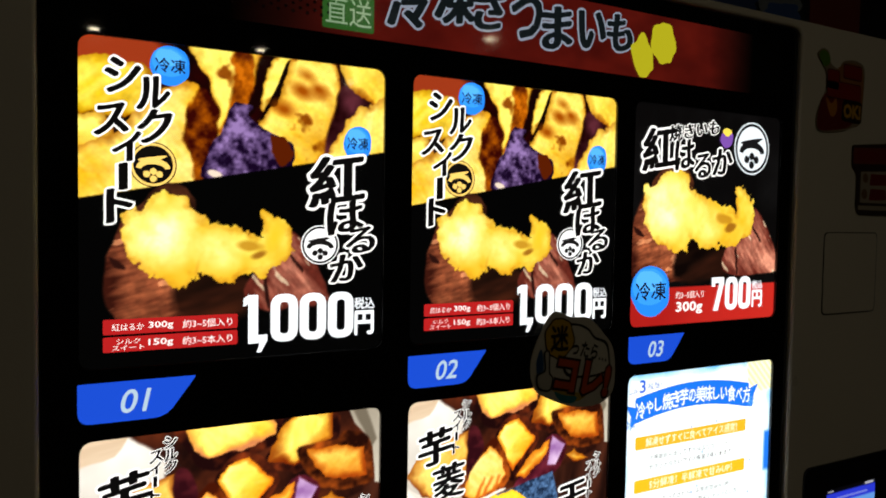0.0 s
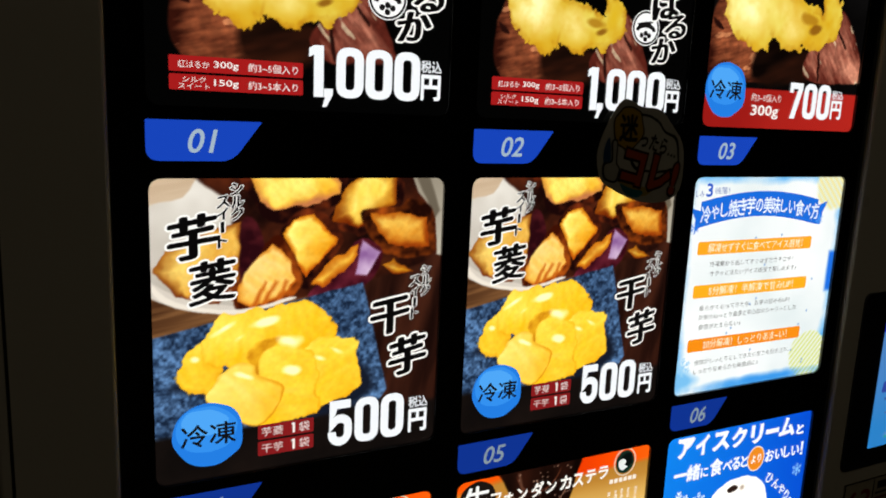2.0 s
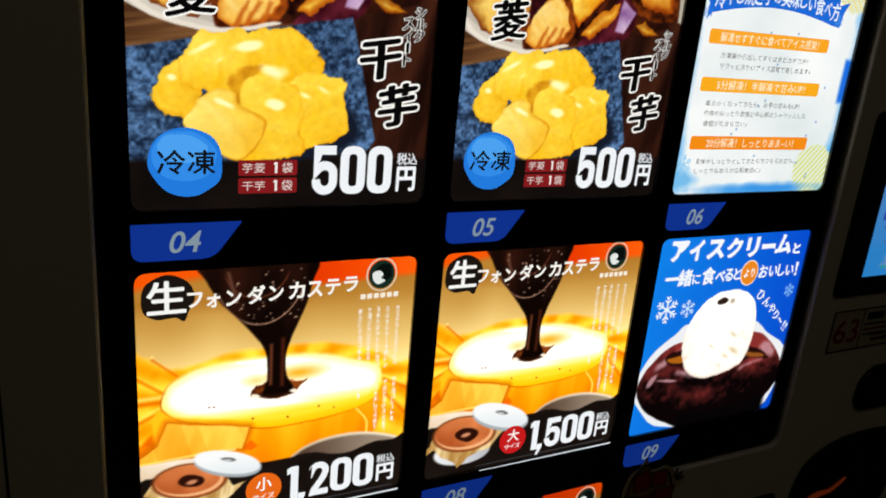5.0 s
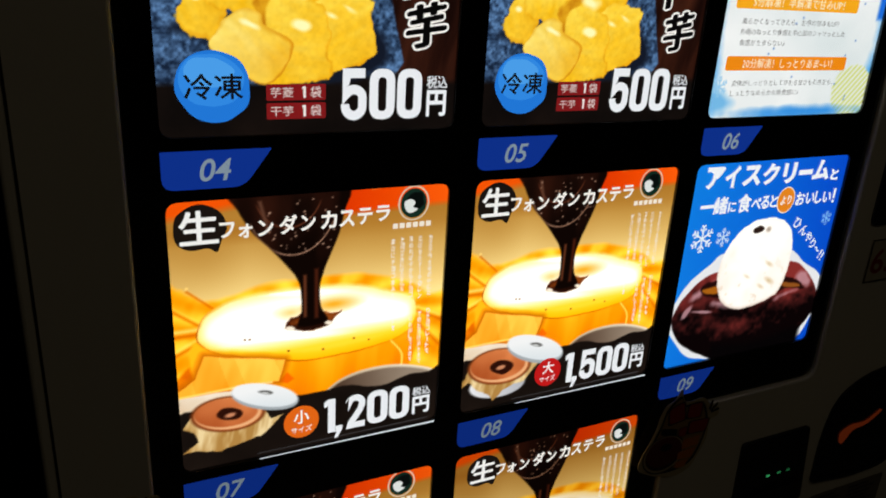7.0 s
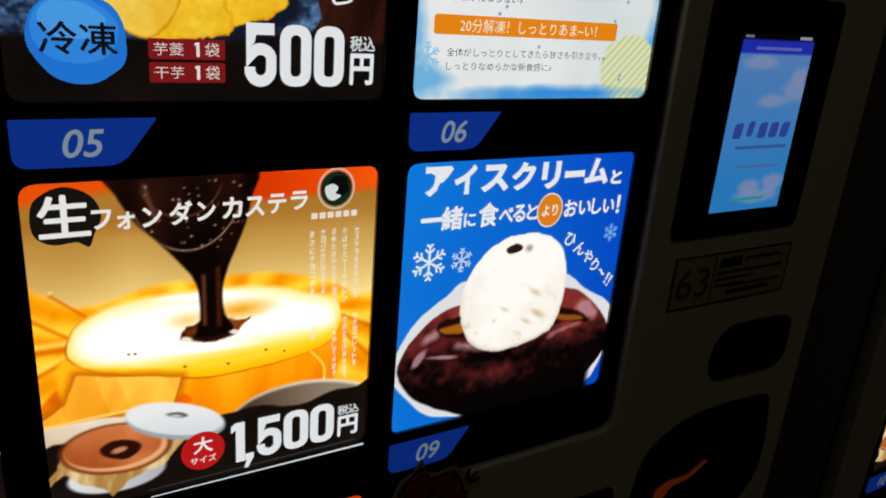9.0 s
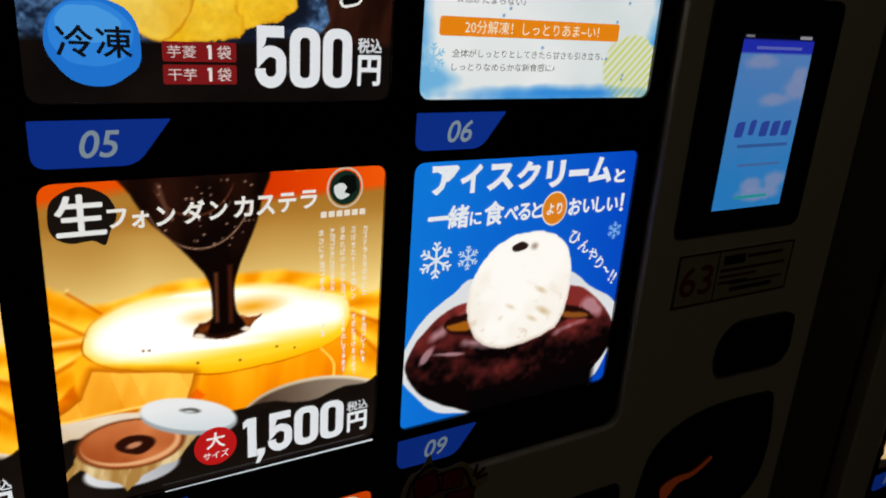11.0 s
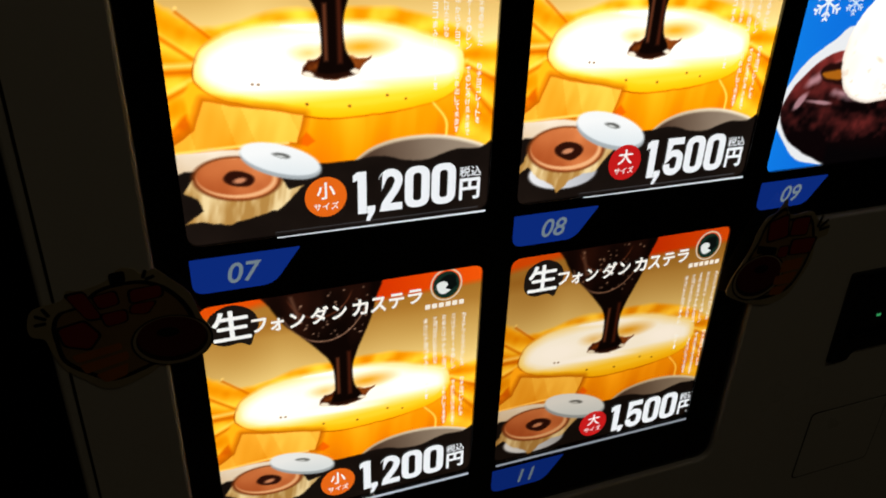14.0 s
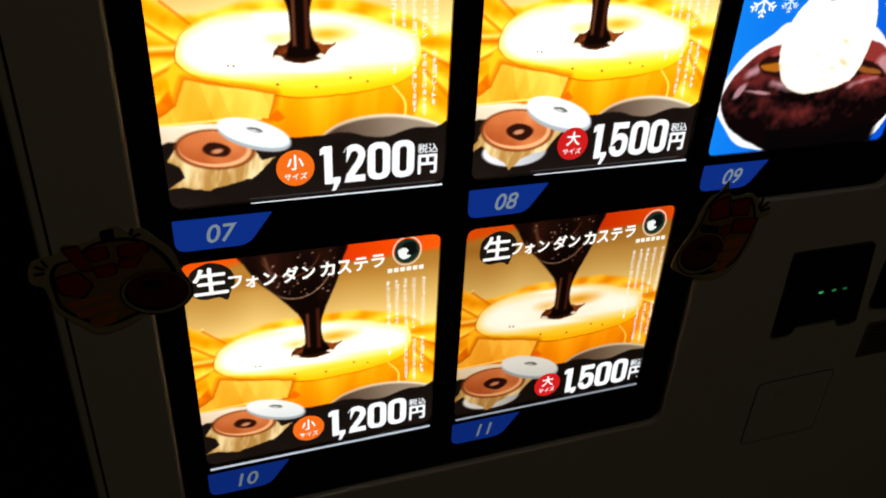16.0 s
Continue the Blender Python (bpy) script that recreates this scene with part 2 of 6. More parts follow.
class Canvas:
    """A small picture, painted in layers: u runs to the right and v down, both from 0 to 1."""

    def __init__(self, n, m):
        self.n, self.m = n, m
        self.u, self.v = np.meshgrid(np.linspace(0, 1, n + 1), np.linspace(0, 1, m + 1))
        self.rgb = np.zeros((m + 1, n + 1, 3))

    def cloud(self, scale, seed, octaves=4, su=1.0, sv=1.0, turn=0.0):
        """Smooth noise about -1 to 1."""
        rng = np.random.RandomState(seed)
        c, s = math.cos(turn), math.sin(turn)
        uu, vv = (self.u * c + self.v * s) * su, (-self.u * s + self.v * c) * sv
        out, amp, total = 0, 1.0, 0.0
        for o in range(octaves):
            f = scale * 2 ** o
            lat = rng.uniform(-1, 1, (64, 64))
            x, y = uu * f + 17.3 * o + 90, vv * f + 7.7 * o + 90
            xi, yi = np.floor(x).astype(int), np.floor(y).astype(int)
            fx, fy = x - xi, y - yi
            fx, fy = fx * fx * (3 - 2 * fx), fy * fy * (3 - 2 * fy)
            g = lambda a, b: lat[(yi + b) % 64, (xi + a) % 64]
            out = out + amp * ((g(0, 0) * (1 - fx) + g(1, 0) * fx) * (1 - fy) + (g(0, 1) * (1 - fx) + g(1, 1) * fx) * fy)
            total += amp
            amp *= 0.55
        return out / total * 1.6

    def side(self, points, wob=0.0, wscale=14, seed=1, curve=True):
        """Distance inside (+) or outside (-) a closed outline."""
        loop = np.array(smooth_loop(points, 4) if curve else points)
        u, v = self.u, self.v
        if wob:
            u, v = u + wob * self.cloud(wscale, seed, 3), v + wob * self.cloud(wscale, seed + 50, 3)
        inside, near = np.zeros(u.shape, bool), np.full(u.shape, 9.0)
        for (x0, y0), (x1, y1) in zip(loop, np.roll(loop, -1, 0)):
            cross = (y0 > v) != (y1 > v)
            if y1 != y0:
                inside ^= cross & (u < (x1 - x0) * (v - y0) / (y1 - y0) + x0)
            dx, dy = x1 - x0, y1 - y0
            t = np.clip(((u - x0) * dx + (v - y0) * dy) / (dx * dx + dy * dy + 1e-12), 0, 1)
            near = np.minimum(near, np.hypot(u - x0 - t * dx, v - y0 - t * dy))
        return np.where(inside, near, -near)

    def round(self, cx, cy, rx, ry, turn=0.0, wob=0.0, seed=1):
        c, s = math.cos(turn), math.sin(turn)
        x, y = (self.u - cx) * c + (self.v - cy) * s, -(self.u - cx) * s + (self.v - cy) * c
        r = np.hypot(x / rx, y / ry)
        if wob:
            r = r + wob * self.cloud(9, seed, 3)
        return (1 - r) * min(rx, ry)

    def lay(self, mask, color, soft=0.004):
        a = np.clip(mask / soft + 0.5, 0, 1)[..., None]
        color = np.asarray(color, float)
        self.rgb = self.rgb * (1 - a) + color * a

    def mixed(self, a, b, f):
        f = np.clip(f, 0, 1)[..., None]
        return np.asarray(a, float) * (1 - f) + np.asarray(b, float) * f

    def grade(self, saturation, contrast, pivot=90, gain=1.0):
        """Saturation and contrast of the print."""
        grey = self.rgb.mean(-1, keepdims=True)
        self.rgb = np.clip((pivot + (grey + (self.rgb - grey) * saturation - pivot) * contrast) * gain, 2, 330)

    def mesh(self, name, w, h):
        """The sheet itself: a fine grid, w by h metres, from its top left corner, with the inks in a colour layer."""
        n, m = self.n, self.m
        co = np.stack([self.u * w, np.zeros_like(self.u), -self.v * h], -1).reshape(-1, 3)
        k = np.arange((n + 1) * (m + 1)).reshape(m + 1, n + 1)
        quads = np.stack([k[1:, :-1], k[1:, 1:], k[:-1, 1:], k[:-1, :-1]], -1).reshape(-1, 4)
        mesh = bpy.data.meshes.new(name)
        mesh.vertices.add(len(co))
        mesh.vertices.foreach_set("co", co.ravel())
        mesh.loops.add(quads.size)
        mesh.loops.foreach_set("vertex_index", quads.ravel().astype(np.int32))
        mesh.polygons.add(len(quads))
        mesh.polygons.foreach_set("loop_start", np.arange(0, quads.size, 4, dtype=np.int32))
        mesh.update(calc_edges=True)
        c = np.clip(self.rgb, 0, 400) / 255
        c = np.where(c <= 0.04045, c / 12.92, ((c + 0.055) / 1.055) ** 2.4)
        layer = mesh.color_attributes.new("ink", "FLOAT_COLOR", "POINT")
        layer.data.foreach_set("color", np.concatenate([c.reshape(-1, 3), np.ones((c.shape[0] * c.shape[1], 1))], 1).ravel().astype(np.float32))
        return mesh


GRID = 270


def flesh(c, outline, seed, warm=(240, 200, 70), pale=(258, 244, 150), burnt=(112, 52, 14), spots=0.3, edge=0.03, wob=0.010, rim=0.6, rough=1.0, sharp=False, shade=0.55, big=1.0):
    """Cut sweet potato: moist yellow flesh, paler where it faces up, with baked brown edges and patches."""
    o = np.array(outline)
    o = o.mean(0) + (o - o.mean(0)) * big
    outline = [tuple(q) for q in o]
    d = c.side(outline, wob, 22, seed, curve=not sharp)
    (x0, y0), (x1, y1) = o.min(0), o.max(0)
    form = (c.u - (x0 + x1) / 2) / (x1 - x0) * 0.7 + (c.v - (y0 + y1) / 2) / (y1 - y0)
    f = 0.62 - form * shade * 1.4 + rough * (0.42 * c.cloud(5, seed + 1, 3) + 0.16 * c.cloud(30, seed + 2, 2, 1.6, 0.6, seed * 0.7))
    col = c.mixed(warm, pale, f)
    deep = [0.55 * w + 0.45 * k for w, k in zip(warm, burnt)]
    col = c.mixed(col, deep, np.clip(form * shade * 1.3 + 0.25 * c.cloud(8, seed + 6, 3), 0, 0.75))
    col = c.mixed(col, burnt, np.clip((c.cloud(9, seed + 3, 4) - (1.05 - spots)) * 2.6, 0, 0.8))
    near = np.clip(1 - d / (edge * (1 + 0.8 * c.cloud(10, seed + 4, 3))), 0, 1)
    col = c.mixed(col, deep, near * rim * 0.9)
    col = c.mixed(col, burnt, np.clip(near * 1.5 - 0.55 + 0.5 * c.cloud(14, seed + 7, 2), 0, 1) * rim * np.clip(0.6 + form * 1.1, 0.1, 1.2))
    col = col * (1 + 0.035 * rough * c.cloud(70, seed + 5, 2)[..., None])
    c.lay(d, col)
    return d


def skin(c, outline, seed, dark=(58, 24, 16), light=(150, 86, 54), lit=0.5, wob=0.008, turn=0.9):
    """Baked skin: streaked along its length, dark where it turns away, with pale scuffs."""
    d = c.side(outline, wob, 12, seed)
    o = np.array(outline)
    (x0, y0), (x1, y1) = o.min(0), o.max(0)
    f = lit + 0.5 * c.cloud(4, seed + 1, 3) + 0.3 * c.cloud(20, seed + 2, 3, 2.6, 0.5, turn) - np.clip(1 - d / 0.06, 0, 1) * 0.5
    col = c.mixed(dark, light, f)
    col = c.mixed(col, [min(255, k * 1.35 + 24) for k in light], np.clip((c.cloud(16, seed + 3, 3, 2.0, 0.7, turn) - 0.62) * 3, 0, 0.7))
    c.lay(d, col * (1 + 0.10 * c.cloud(60, seed + 4, 2)[..., None]), 0.008)
    return d


def split_potato(c, fu, fv):
    """A roast sweet potato broken open, the flesh glowing. fu, fv: place and size in the picture as (start, scale)."""
    P = lambda pts: [(fu[0] + (x - 0.125) * fu[1], fv[0] + (y - 0.455) * fv[1]) for x, y in pts]
    k = fu[1]
    crust = c.side(P([(0.16, 0.52), (0.20, 0.465), (0.25, 0.432), (0.30, 0.435), (0.335, 0.47), (0.345, 0.53), (0.25, 0.56)]), 0.008, 18, 20)
    c.lay(crust, c.mixed((34, 14, 8), (120, 62, 34), 0.35 + 0.6 * c.cloud(12 / k, 22)), 0.006)
    skin(c, P([(0.085, 0.66), (0.12, 0.55), (0.17, 0.52), (0.26, 0.6), (0.33, 0.7), (0.36, 0.79), (0.34, 0.855), (0.22, 0.86), (0.10, 0.85), (0.074, 0.76)]), 21, dark=(54, 18, 10), light=(196, 106, 64), lit=0.5, turn=1.3)
    c.lay(c.side(P([(0.30, 0.72), (0.36, 0.69), (0.48, 0.71), (0.53, 0.76), (0.52, 0.85), (0.30, 0.86), (0.27, 0.79)]), 0.01, 16, 24), c.mixed((10, 4, 3), (66, 28, 14), 0.15 + 0.6 * c.cloud(8 / k, 25, 3, 2.0, 0.6, 1.3)), 0.03)
    skin(c, P([(0.50, 0.78), (0.56, 0.70), (0.64, 0.64), (0.655, 0.585), (0.70, 0.615), (0.75, 0.69), (0.785, 0.77), (0.79, 0.83), (0.68, 0.845), (0.55, 0.84)]), 31, dark=(96, 36, 26), light=(240, 156, 124), lit=0.66, turn=-0.7)
    for pts in ([(0.648, 0.655), (0.66, 0.66), (0.70, 0.71), (0.692, 0.715)], [(0.565, 0.745), (0.575, 0.745), (0.585, 0.83), (0.575, 0.83)], [(0.085, 0.66), (0.125, 0.685), (0.13, 0.70), (0.10, 0.69)]):
        c.lay(c.side(P(pts), 0.003 * k, 30, 61), (40, 14, 10), 0.006)
    d = c.side(P([(0.125, 0.60), (0.132, 0.545), (0.15, 0.515), (0.19, 0.502), (0.215, 0.468), (0.26, 0.455), (0.318, 0.468), (0.33, 0.512), (0.37, 0.535), (0.405, 0.556), (0.45, 0.562), (0.49, 0.575), (0.545, 0.59), (0.565, 0.60), (0.555, 0.515), (0.585, 0.512), (0.628, 0.533), (0.655, 0.575), (0.655, 0.655), (0.61, 0.70), (0.55, 0.735), (0.50, 0.725), (0.44, 0.752), (0.40, 0.742), (0.352, 0.71), (0.335, 0.745), (0.295, 0.757), (0.21, 0.725), (0.15, 0.675)]), 0.013 * k, 34 / k, 51)
    g = 0.55 + 0.35 * c.cloud(8 / k, 52, 3) + 0.25 * c.cloud(30 / k, 53, 2)
    col = c.mixed((242, 184, 30), (262, 238, 96), g)
    for hx, hy, hr in ((0.10, 0.14, 0.15), (0.29, 0.19, 0.10), (0.19, 0.06, 0.07)):
        hot = np.clip(c.round(fu[0] + hx * fu[1], fv[0] + hy * fv[1], hr * k, hr * 0.85 * k, 0.5) / (0.10 * k), 0, 1)
        col = c.mixed(col, (306, 292, 206), hot * (0.8 + 0.4 * c.cloud(16 / k, 56)))
    lower = np.clip((c.v - fv[0] - 0.22 * fv[1]) / (0.08 * k) + 0.3 * c.cloud(7 / k, 54), 0, 1)
    col = c.mixed(col, (250, 188, 34), lower * 0.75)
    col = c.mixed(col, (206, 134, 22), np.clip(1 - d / (0.024 * k), 0, 1) * (0.4 + 0.6 * c.cloud(22 / k, 58, 3)))
    for (x, y, rx, ry, a, tone) in ((0.515, 0.63, 0.05, 0.02, 0.1, (196, 136, 26)), (0.545, 0.66, 0.035, 0.016, -0.3, (150, 92, 20)), (0.60, 0.60, 0.03, 0.06, 0.2, (252, 206, 40)), (0.345, 0.705, 0.008, 0.035, 0.2, (214, 140, 30))):
        q = P([(x, y)])[0]
        col = c.mixed(col, tone, np.clip(c.round(q[0], q[1], rx * k, ry * k, a, 0.4, 57) / (ry * 0.6 * k), 0, 0.85))
    c.lay(d, col)


def paint_two_kinds():
    c = Canvas(GRID, GRID)
    u, v = c.u, c.v
    c.rgb[:] = (9, 8, 7)
    c.rgb += (np.clip(0.2 + c.cloud(3, 2), 0, 1) * 8)[..., None]
    keep = c.rgb.copy()
    c.rgb[:] = (46, 20, 10)
    c.rgb = c.rgb * (1 + 0.5 * c.cloud(8, 3))[..., None]
    c.lay(c.round(0.02, 0.02, 0.26, 0.10, 0.15), (150, 66, 40), 0.03)
    roast = dict(warm=(232, 178, 48), pale=(258, 236, 120), burnt=(110, 46, 10), spots=0.34, edge=0.022, rim=0.7, wob=0.012, shade=0.3, rough=1.3)
    flesh(c, [(-0.05, 0.1), (0.04, 0.05), (0.13, 0.06), (0.22, 0.1), (0.2, 0.21), (0.08, 0.23), (-0.05, 0.21)], 100, **{**roast, "warm": (214, 176, 24), "spots": 0.2})
    flesh(c, [(-0.05, 0.25), (0.06, 0.23), (0.1, 0.28), (0.05, 0.33), (-0.05, 0.35)], 110, **roast)
    flesh(c, [(-0.05, 0.36), (0.08, 0.30), (0.16, 0.22), (0.27, 0.12), (0.36, 0.13), (0.38, 0.3), (0.35, 0.5), (-0.05, 0.55)], 120, **{**roast, "pale": (258, 232, 140), "spots": 0.25})
    flesh(c, [(0.30, -0.05), (0.55, -0.05), (0.53, 0.08), (0.48, 0.22), (0.43, 0.31), (0.40, 0.26), (0.38, 0.10)], 130, **roast)
    brown = lambda k: c.mixed((62, 24, 6), (196, 112, 30), 0.42 + 0.6 * c.cloud(12, k) + 0.3 * c.cloud(40, k + 1, 3))
    c.lay(c.side([(0.31, 0.24), (0.35, 0.13), (0.39, 0.16), (0.41, 0.28), (0.39, 0.40), (0.34, 0.46), (0.33, 0.36)], 0.014, 20, 135), brown(136), 0.012)
    c.lay(c.side([(0.45, 0.02), (0.52, 0.0), (0.52, 0.12), (0.47, 0.25), (0.43, 0.33), (0.42, 0.27), (0.46, 0.14)], 0.012, 20, 138), brown(139), 0.012)
    c.lay(c.side([(0.56, -0.02), (0.60, -0.02), (0.57, 0.12), (0.52, 0.2), (0.46, 0.33), (0.40, 0.46), (0.36, 0.48), (0.42, 0.34), (0.49, 0.2), (0.53, 0.1)], 0.010, 14, 140), (34, 20, 8), 0.008)
    flesh(c, [(0.55, 0.12), (0.58, 0.02), (0.66, -0.03), (0.63, 0.08), (0.56, 0.18)], 150, **{**roast, "spots": 0.15})
    c.lay(c.side([(0.57, 0.17), (0.64, 0.02), (0.67, 0.02), (0.62, 0.14), (0.57, 0.22), (0.54, 0.24)], 0.006), (28, 18, 8))
    flesh(c, [(0.67, -0.03), (0.8, 0.0), (0.83, 0.06), (0.8, 0.22), (0.76, 0.36), (0.56, 0.42), (0.53, 0.24), (0.60, 0.16)], 160, **{**roast, "spots": 0.5, "pale": (256, 226, 116)})
    for (x, y, r) in ((0.69, 0.10, 0.03), (0.75, 0.09, 0.035), (0.63, 0.17, 0.03), (0.71, 0.05, 0.02)):
        c.lay(c.round(x, y, r, r * 0.6, 0.4, 0.6, int(x * 500)), (156, 84, 24), 0.03)
    c.lay(c.side([(0.83, 0.08), (0.92, 0.08), (0.97, 0.13), (0.9, 0.2), (0.83, 0.30), (0.77, 0.36), (0.79, 0.24)], 0.008, 12, 171), c.mixed((30, 14, 14), (96, 52, 60), 0.4 + 0.6 * c.cloud(9, 172)), 0.010)
    flesh(c, [(0.84, -0.03), (1.05, -0.02), (1.05, 0.13), (0.93, 0.11), (0.86, 0.07)], 170, **roast)
    flesh(c, [(0.8, 0.28), (0.9, 0.15), (1.06, 0.11), (1.06, 0.4), (0.78, 0.4)], 180, **{**roast, "warm": (244, 196, 70), "pale": (258, 236, 140), "spots": 0.15})
    d = c.side([(0.37, 0.42), (0.38, 0.32), (0.43, 0.24), (0.47, 0.165), (0.53, 0.17), (0.51, 0.2), (0.57, 0.24), (0.62, 0.28), (0.66, 0.31), (0.62, 0.42)], 0.012, 14, 190)
    f = 0.45 + 0.5 * c.cloud(9, 191) + 0.3 * c.cloud(40, 192, 3)
    c.lay(d, c.mixed((36, 24, 46), (150, 124, 172), f + 0.35 * c.cloud(60, 193, 2) - np.clip(1 - d / 0.03, 0, 1) * 0.4))
    c.lay(c.side([(0.58, 0.26), (0.64, 0.28), (0.67, 0.32), (0.62, 0.36)], 0.015, 18, 195), (92, 42, 20))
    c.lay(c.round(0.40, 0.395, 0.025, 0.012, 0.3, 0.3), (230, 210, 190))
    edge = 0.483 - 0.19 * u
    a = np.clip((edge - v) / 0.004 + 0.5, 0, 1)[..., None]
    c.rgb = c.rgb * a + keep * (1 - a)
    c.grade(1.04, 1.18, 130)
    split_potato(c, (0.125, 1.0), (0.455, 1.0))
    c.grade(1.0, 1.0, 0, 0.87)
    return c


def paint_single_kind():
    c = Canvas(GRID, GRID)
    c.rgb[:] = (7, 6, 6)
    c.rgb += (np.clip(0.1 + c.cloud(3, 5), 0, 1) * 6)[..., None]
    split_potato(c, (0.077, 1.40), (0.285, 1.28))
    c.grade(1.0, 1.0, 0, 0.88)
    band = c.v - 0.83 + 0.004 * c.u
    c.lay(band, c.mixed((150, 24, 20), (176, 36, 28), c.u + 0.2 * c.cloud(4, 9)))
    return c


def paint_dried():
    c = Canvas(GRID, GRID)
    u, v = c.u, c.v
    grain = c.cloud(6, 200, 4, 0.35, 5.0, -0.15)
    c.rgb[:] = c.mixed((74, 44, 24), (150, 104, 62), 0.5 + 0.8 * grain)
    c.lay(0.16 - v, c.mixed((186, 158, 126), (214, 190, 160), 0.5 + 0.6 * grain), 0.03)
    dark = c.mixed((24, 9, 6), (74, 36, 22), 0.4 + 0.5 * c.cloud(5, 201, 4, 3.0, 0.5, 0.2))
    c.lay(c.side([(0.66, 0.34), (1.1, 0.22), (1.1, 1.1), (0.7, 1.1)], curve=False), dark)
    # paper box
    c.lay(c.side([(-0.02, 0.1), (0.1, 0.06), (0.18, -0.05), (0.32, -0.05), (0.33, 0.44), (0.2, 0.42), (0.05, 0.36), (-0.02, 0.3)], 0.003), c.mixed((178, 168, 154), (232, 226, 214), 0.5 + c.cloud(3, 205) * 0.6 + (0.15 - u)), 0.006)
    c.lay(c.side([(-0.03, 0.3), (0.08, 0.37), (0.3, 0.43), (0.45, 0.45), (0.45, 0.47), (0.28, 0.455), (0.06, 0.4), (-0.03, 0.35)], 0.002), (214, 204, 190))
    c.lay(c.side([(0.16, -0.05), (1.05, -0.05), (1.0, 0.26), (0.7, 0.36), (0.5, 0.40), (0.3, 0.42), (0.24, 0.3), (0.25, 0.1)], 0.005), c.mixed((24, 8, 6), (82, 34, 16), 0.4 + 0.6 * c.cloud(9, 206)), 0.012)
    c.lay(c.side([(0.86, -0.05), (1.06, -0.05), (1.06, 0.3), (0.985, 0.28), (0.97, 0.13), (0.9, 0.05)], 0.002, curve=False), c.mixed((150, 140, 122), (196, 188, 170), v * 3), 0.006)
    c.lay(c.side([(0.87, -0.05), (0.93, -0.05), (0.99, 0.12), (0.97, 0.15)], 0.002, curve=False), (104, 94, 78), 0.01)
    cut = dict(warm=(246, 174, 30), pale=(266, 244, 124), burnt=(112, 36, 4), spots=0.42, edge=0.032, rim=1.15, sharp=True, wob=0.007, shade=0.75)
    crust = lambda pts, k, lo=(24, 6, 6), hi=(124, 48, 18): c.lay(c.side(pts, 0.006, 14, k), c.mixed(lo, hi, 0.32 + 0.5 * c.cloud(9, k + 1) + 0.3 * c.cloud(34, k + 2, 2)), 0.008)
    crust([(0.29, -0.03), (0.33, 0.09), (0.39, 0.15), (0.60, 0.09), (0.63, 0.02), (0.6, -0.04)], 212)
    flesh(c, [(0.304, -0.03), (0.34, 0.075), (0.391, 0.108), (0.50, 0.09), (0.609, 0.056), (0.614, 0.02), (0.57, -0.03)], 210, **{**cut, "shade": 0.4, "burnt": (196, 120, 70)})
    crust([(0.555, 0.15), (0.65, 0.19), (0.70, 0.20), (0.83, 0.11), (0.835, 0.0), (0.70, 0.02)], 222)
    flesh(c, [(0.575, 0.14), (0.647, 0.014), (0.70, -0.02), (0.821, -0.02), (0.816, 0.09), (0.676, 0.178)], 220, **{**cut, "shade": 0.45})
    crust([(0.695, 0.11), (0.83, 0.10), (0.87, 0.07), (0.96, 0.11), (0.975, 0.26), (0.88, 0.285), (0.77, 0.265), (0.71, 0.18)], 232, (30, 8, 4), (176, 78, 18))
    flesh(c, [(0.722, 0.128), (0.83, 0.125), (0.935, 0.135), (0.948, 0.245), (0.87, 0.252), (0.79, 0.235), (0.745, 0.185)], 230, **{**cut, "warm": (216, 128, 22), "pale": (254, 212, 96), "burnt": (150, 60, 10), "shade": 0.4})
    crust([(0.405, 0.19), (0.45, 0.12), (0.52, 0.105), (0.625, 0.2), (0.60, 0.26), (0.50, 0.375), (0.45, 0.31)], 242)
    flesh(c, [(0.42, 0.182), (0.454, 0.138), (0.517, 0.122), (0.609, 0.207), (0.594, 0.232), (0.493, 0.335), (0.464, 0.29)], 240, **{**cut, "burnt": (190, 84, 10)})
    crust([(0.26, 0.31), (0.37, 0.20), (0.42, 0.20), (0.48, 0.33), (0.44, 0.41), (0.31, 0.44), (0.25, 0.41)], 254, (60, 16, 4), (190, 88, 20))
    flesh(c, [(0.276, 0.308), (0.377, 0.222), (0.412, 0.235), (0.462, 0.337), (0.43, 0.385), (0.314, 0.43), (0.266, 0.405)], 250, **{**cut, "warm": (250, 186, 64), "pale": (266, 244, 170), "burnt": (190, 92, 20), "edge": 0.02, "shade": 0.25})
    for k, x in enumerate((0.30, 0.335, 0.375)):
        c.lay(c.side([(x, 0.435), (x + 0.05, 0.34), (x + 0.058, 0.345), (x + 0.022, 0.435)], 0.006, 20, 256 + k, curve=False), (196, 96, 22), 0.014)
    c.lay(c.side([(0.50, 0.40), (0.60, 0.31), (0.69, 0.21), (0.77, 0.265), (0.73, 0.36), (0.64, 0.40)], 0.004), c.mixed((50, 8, 18), (130, 44, 60), 0.3 + 0.6 * c.cloud(12, 262)), 0.008)
    c.lay(c.side([(0.691, 0.217), (0.763, 0.265), (0.715, 0.342), (0.671, 0.337)], 0.004, curve=False), c.mixed((140, 96, 150), (232, 206, 228), 0.55 + 0.8 * c.cloud(8, 263) + (0.28 - v) * 4), 0.008)
    flesh(c, [(0.515, 0.352), (0.57, 0.293), (0.67, 0.232), (0.68, 0.27), (0.623, 0.322), (0.551, 0.376)], 260, **{**cut, "burnt": (180, 84, 14)})
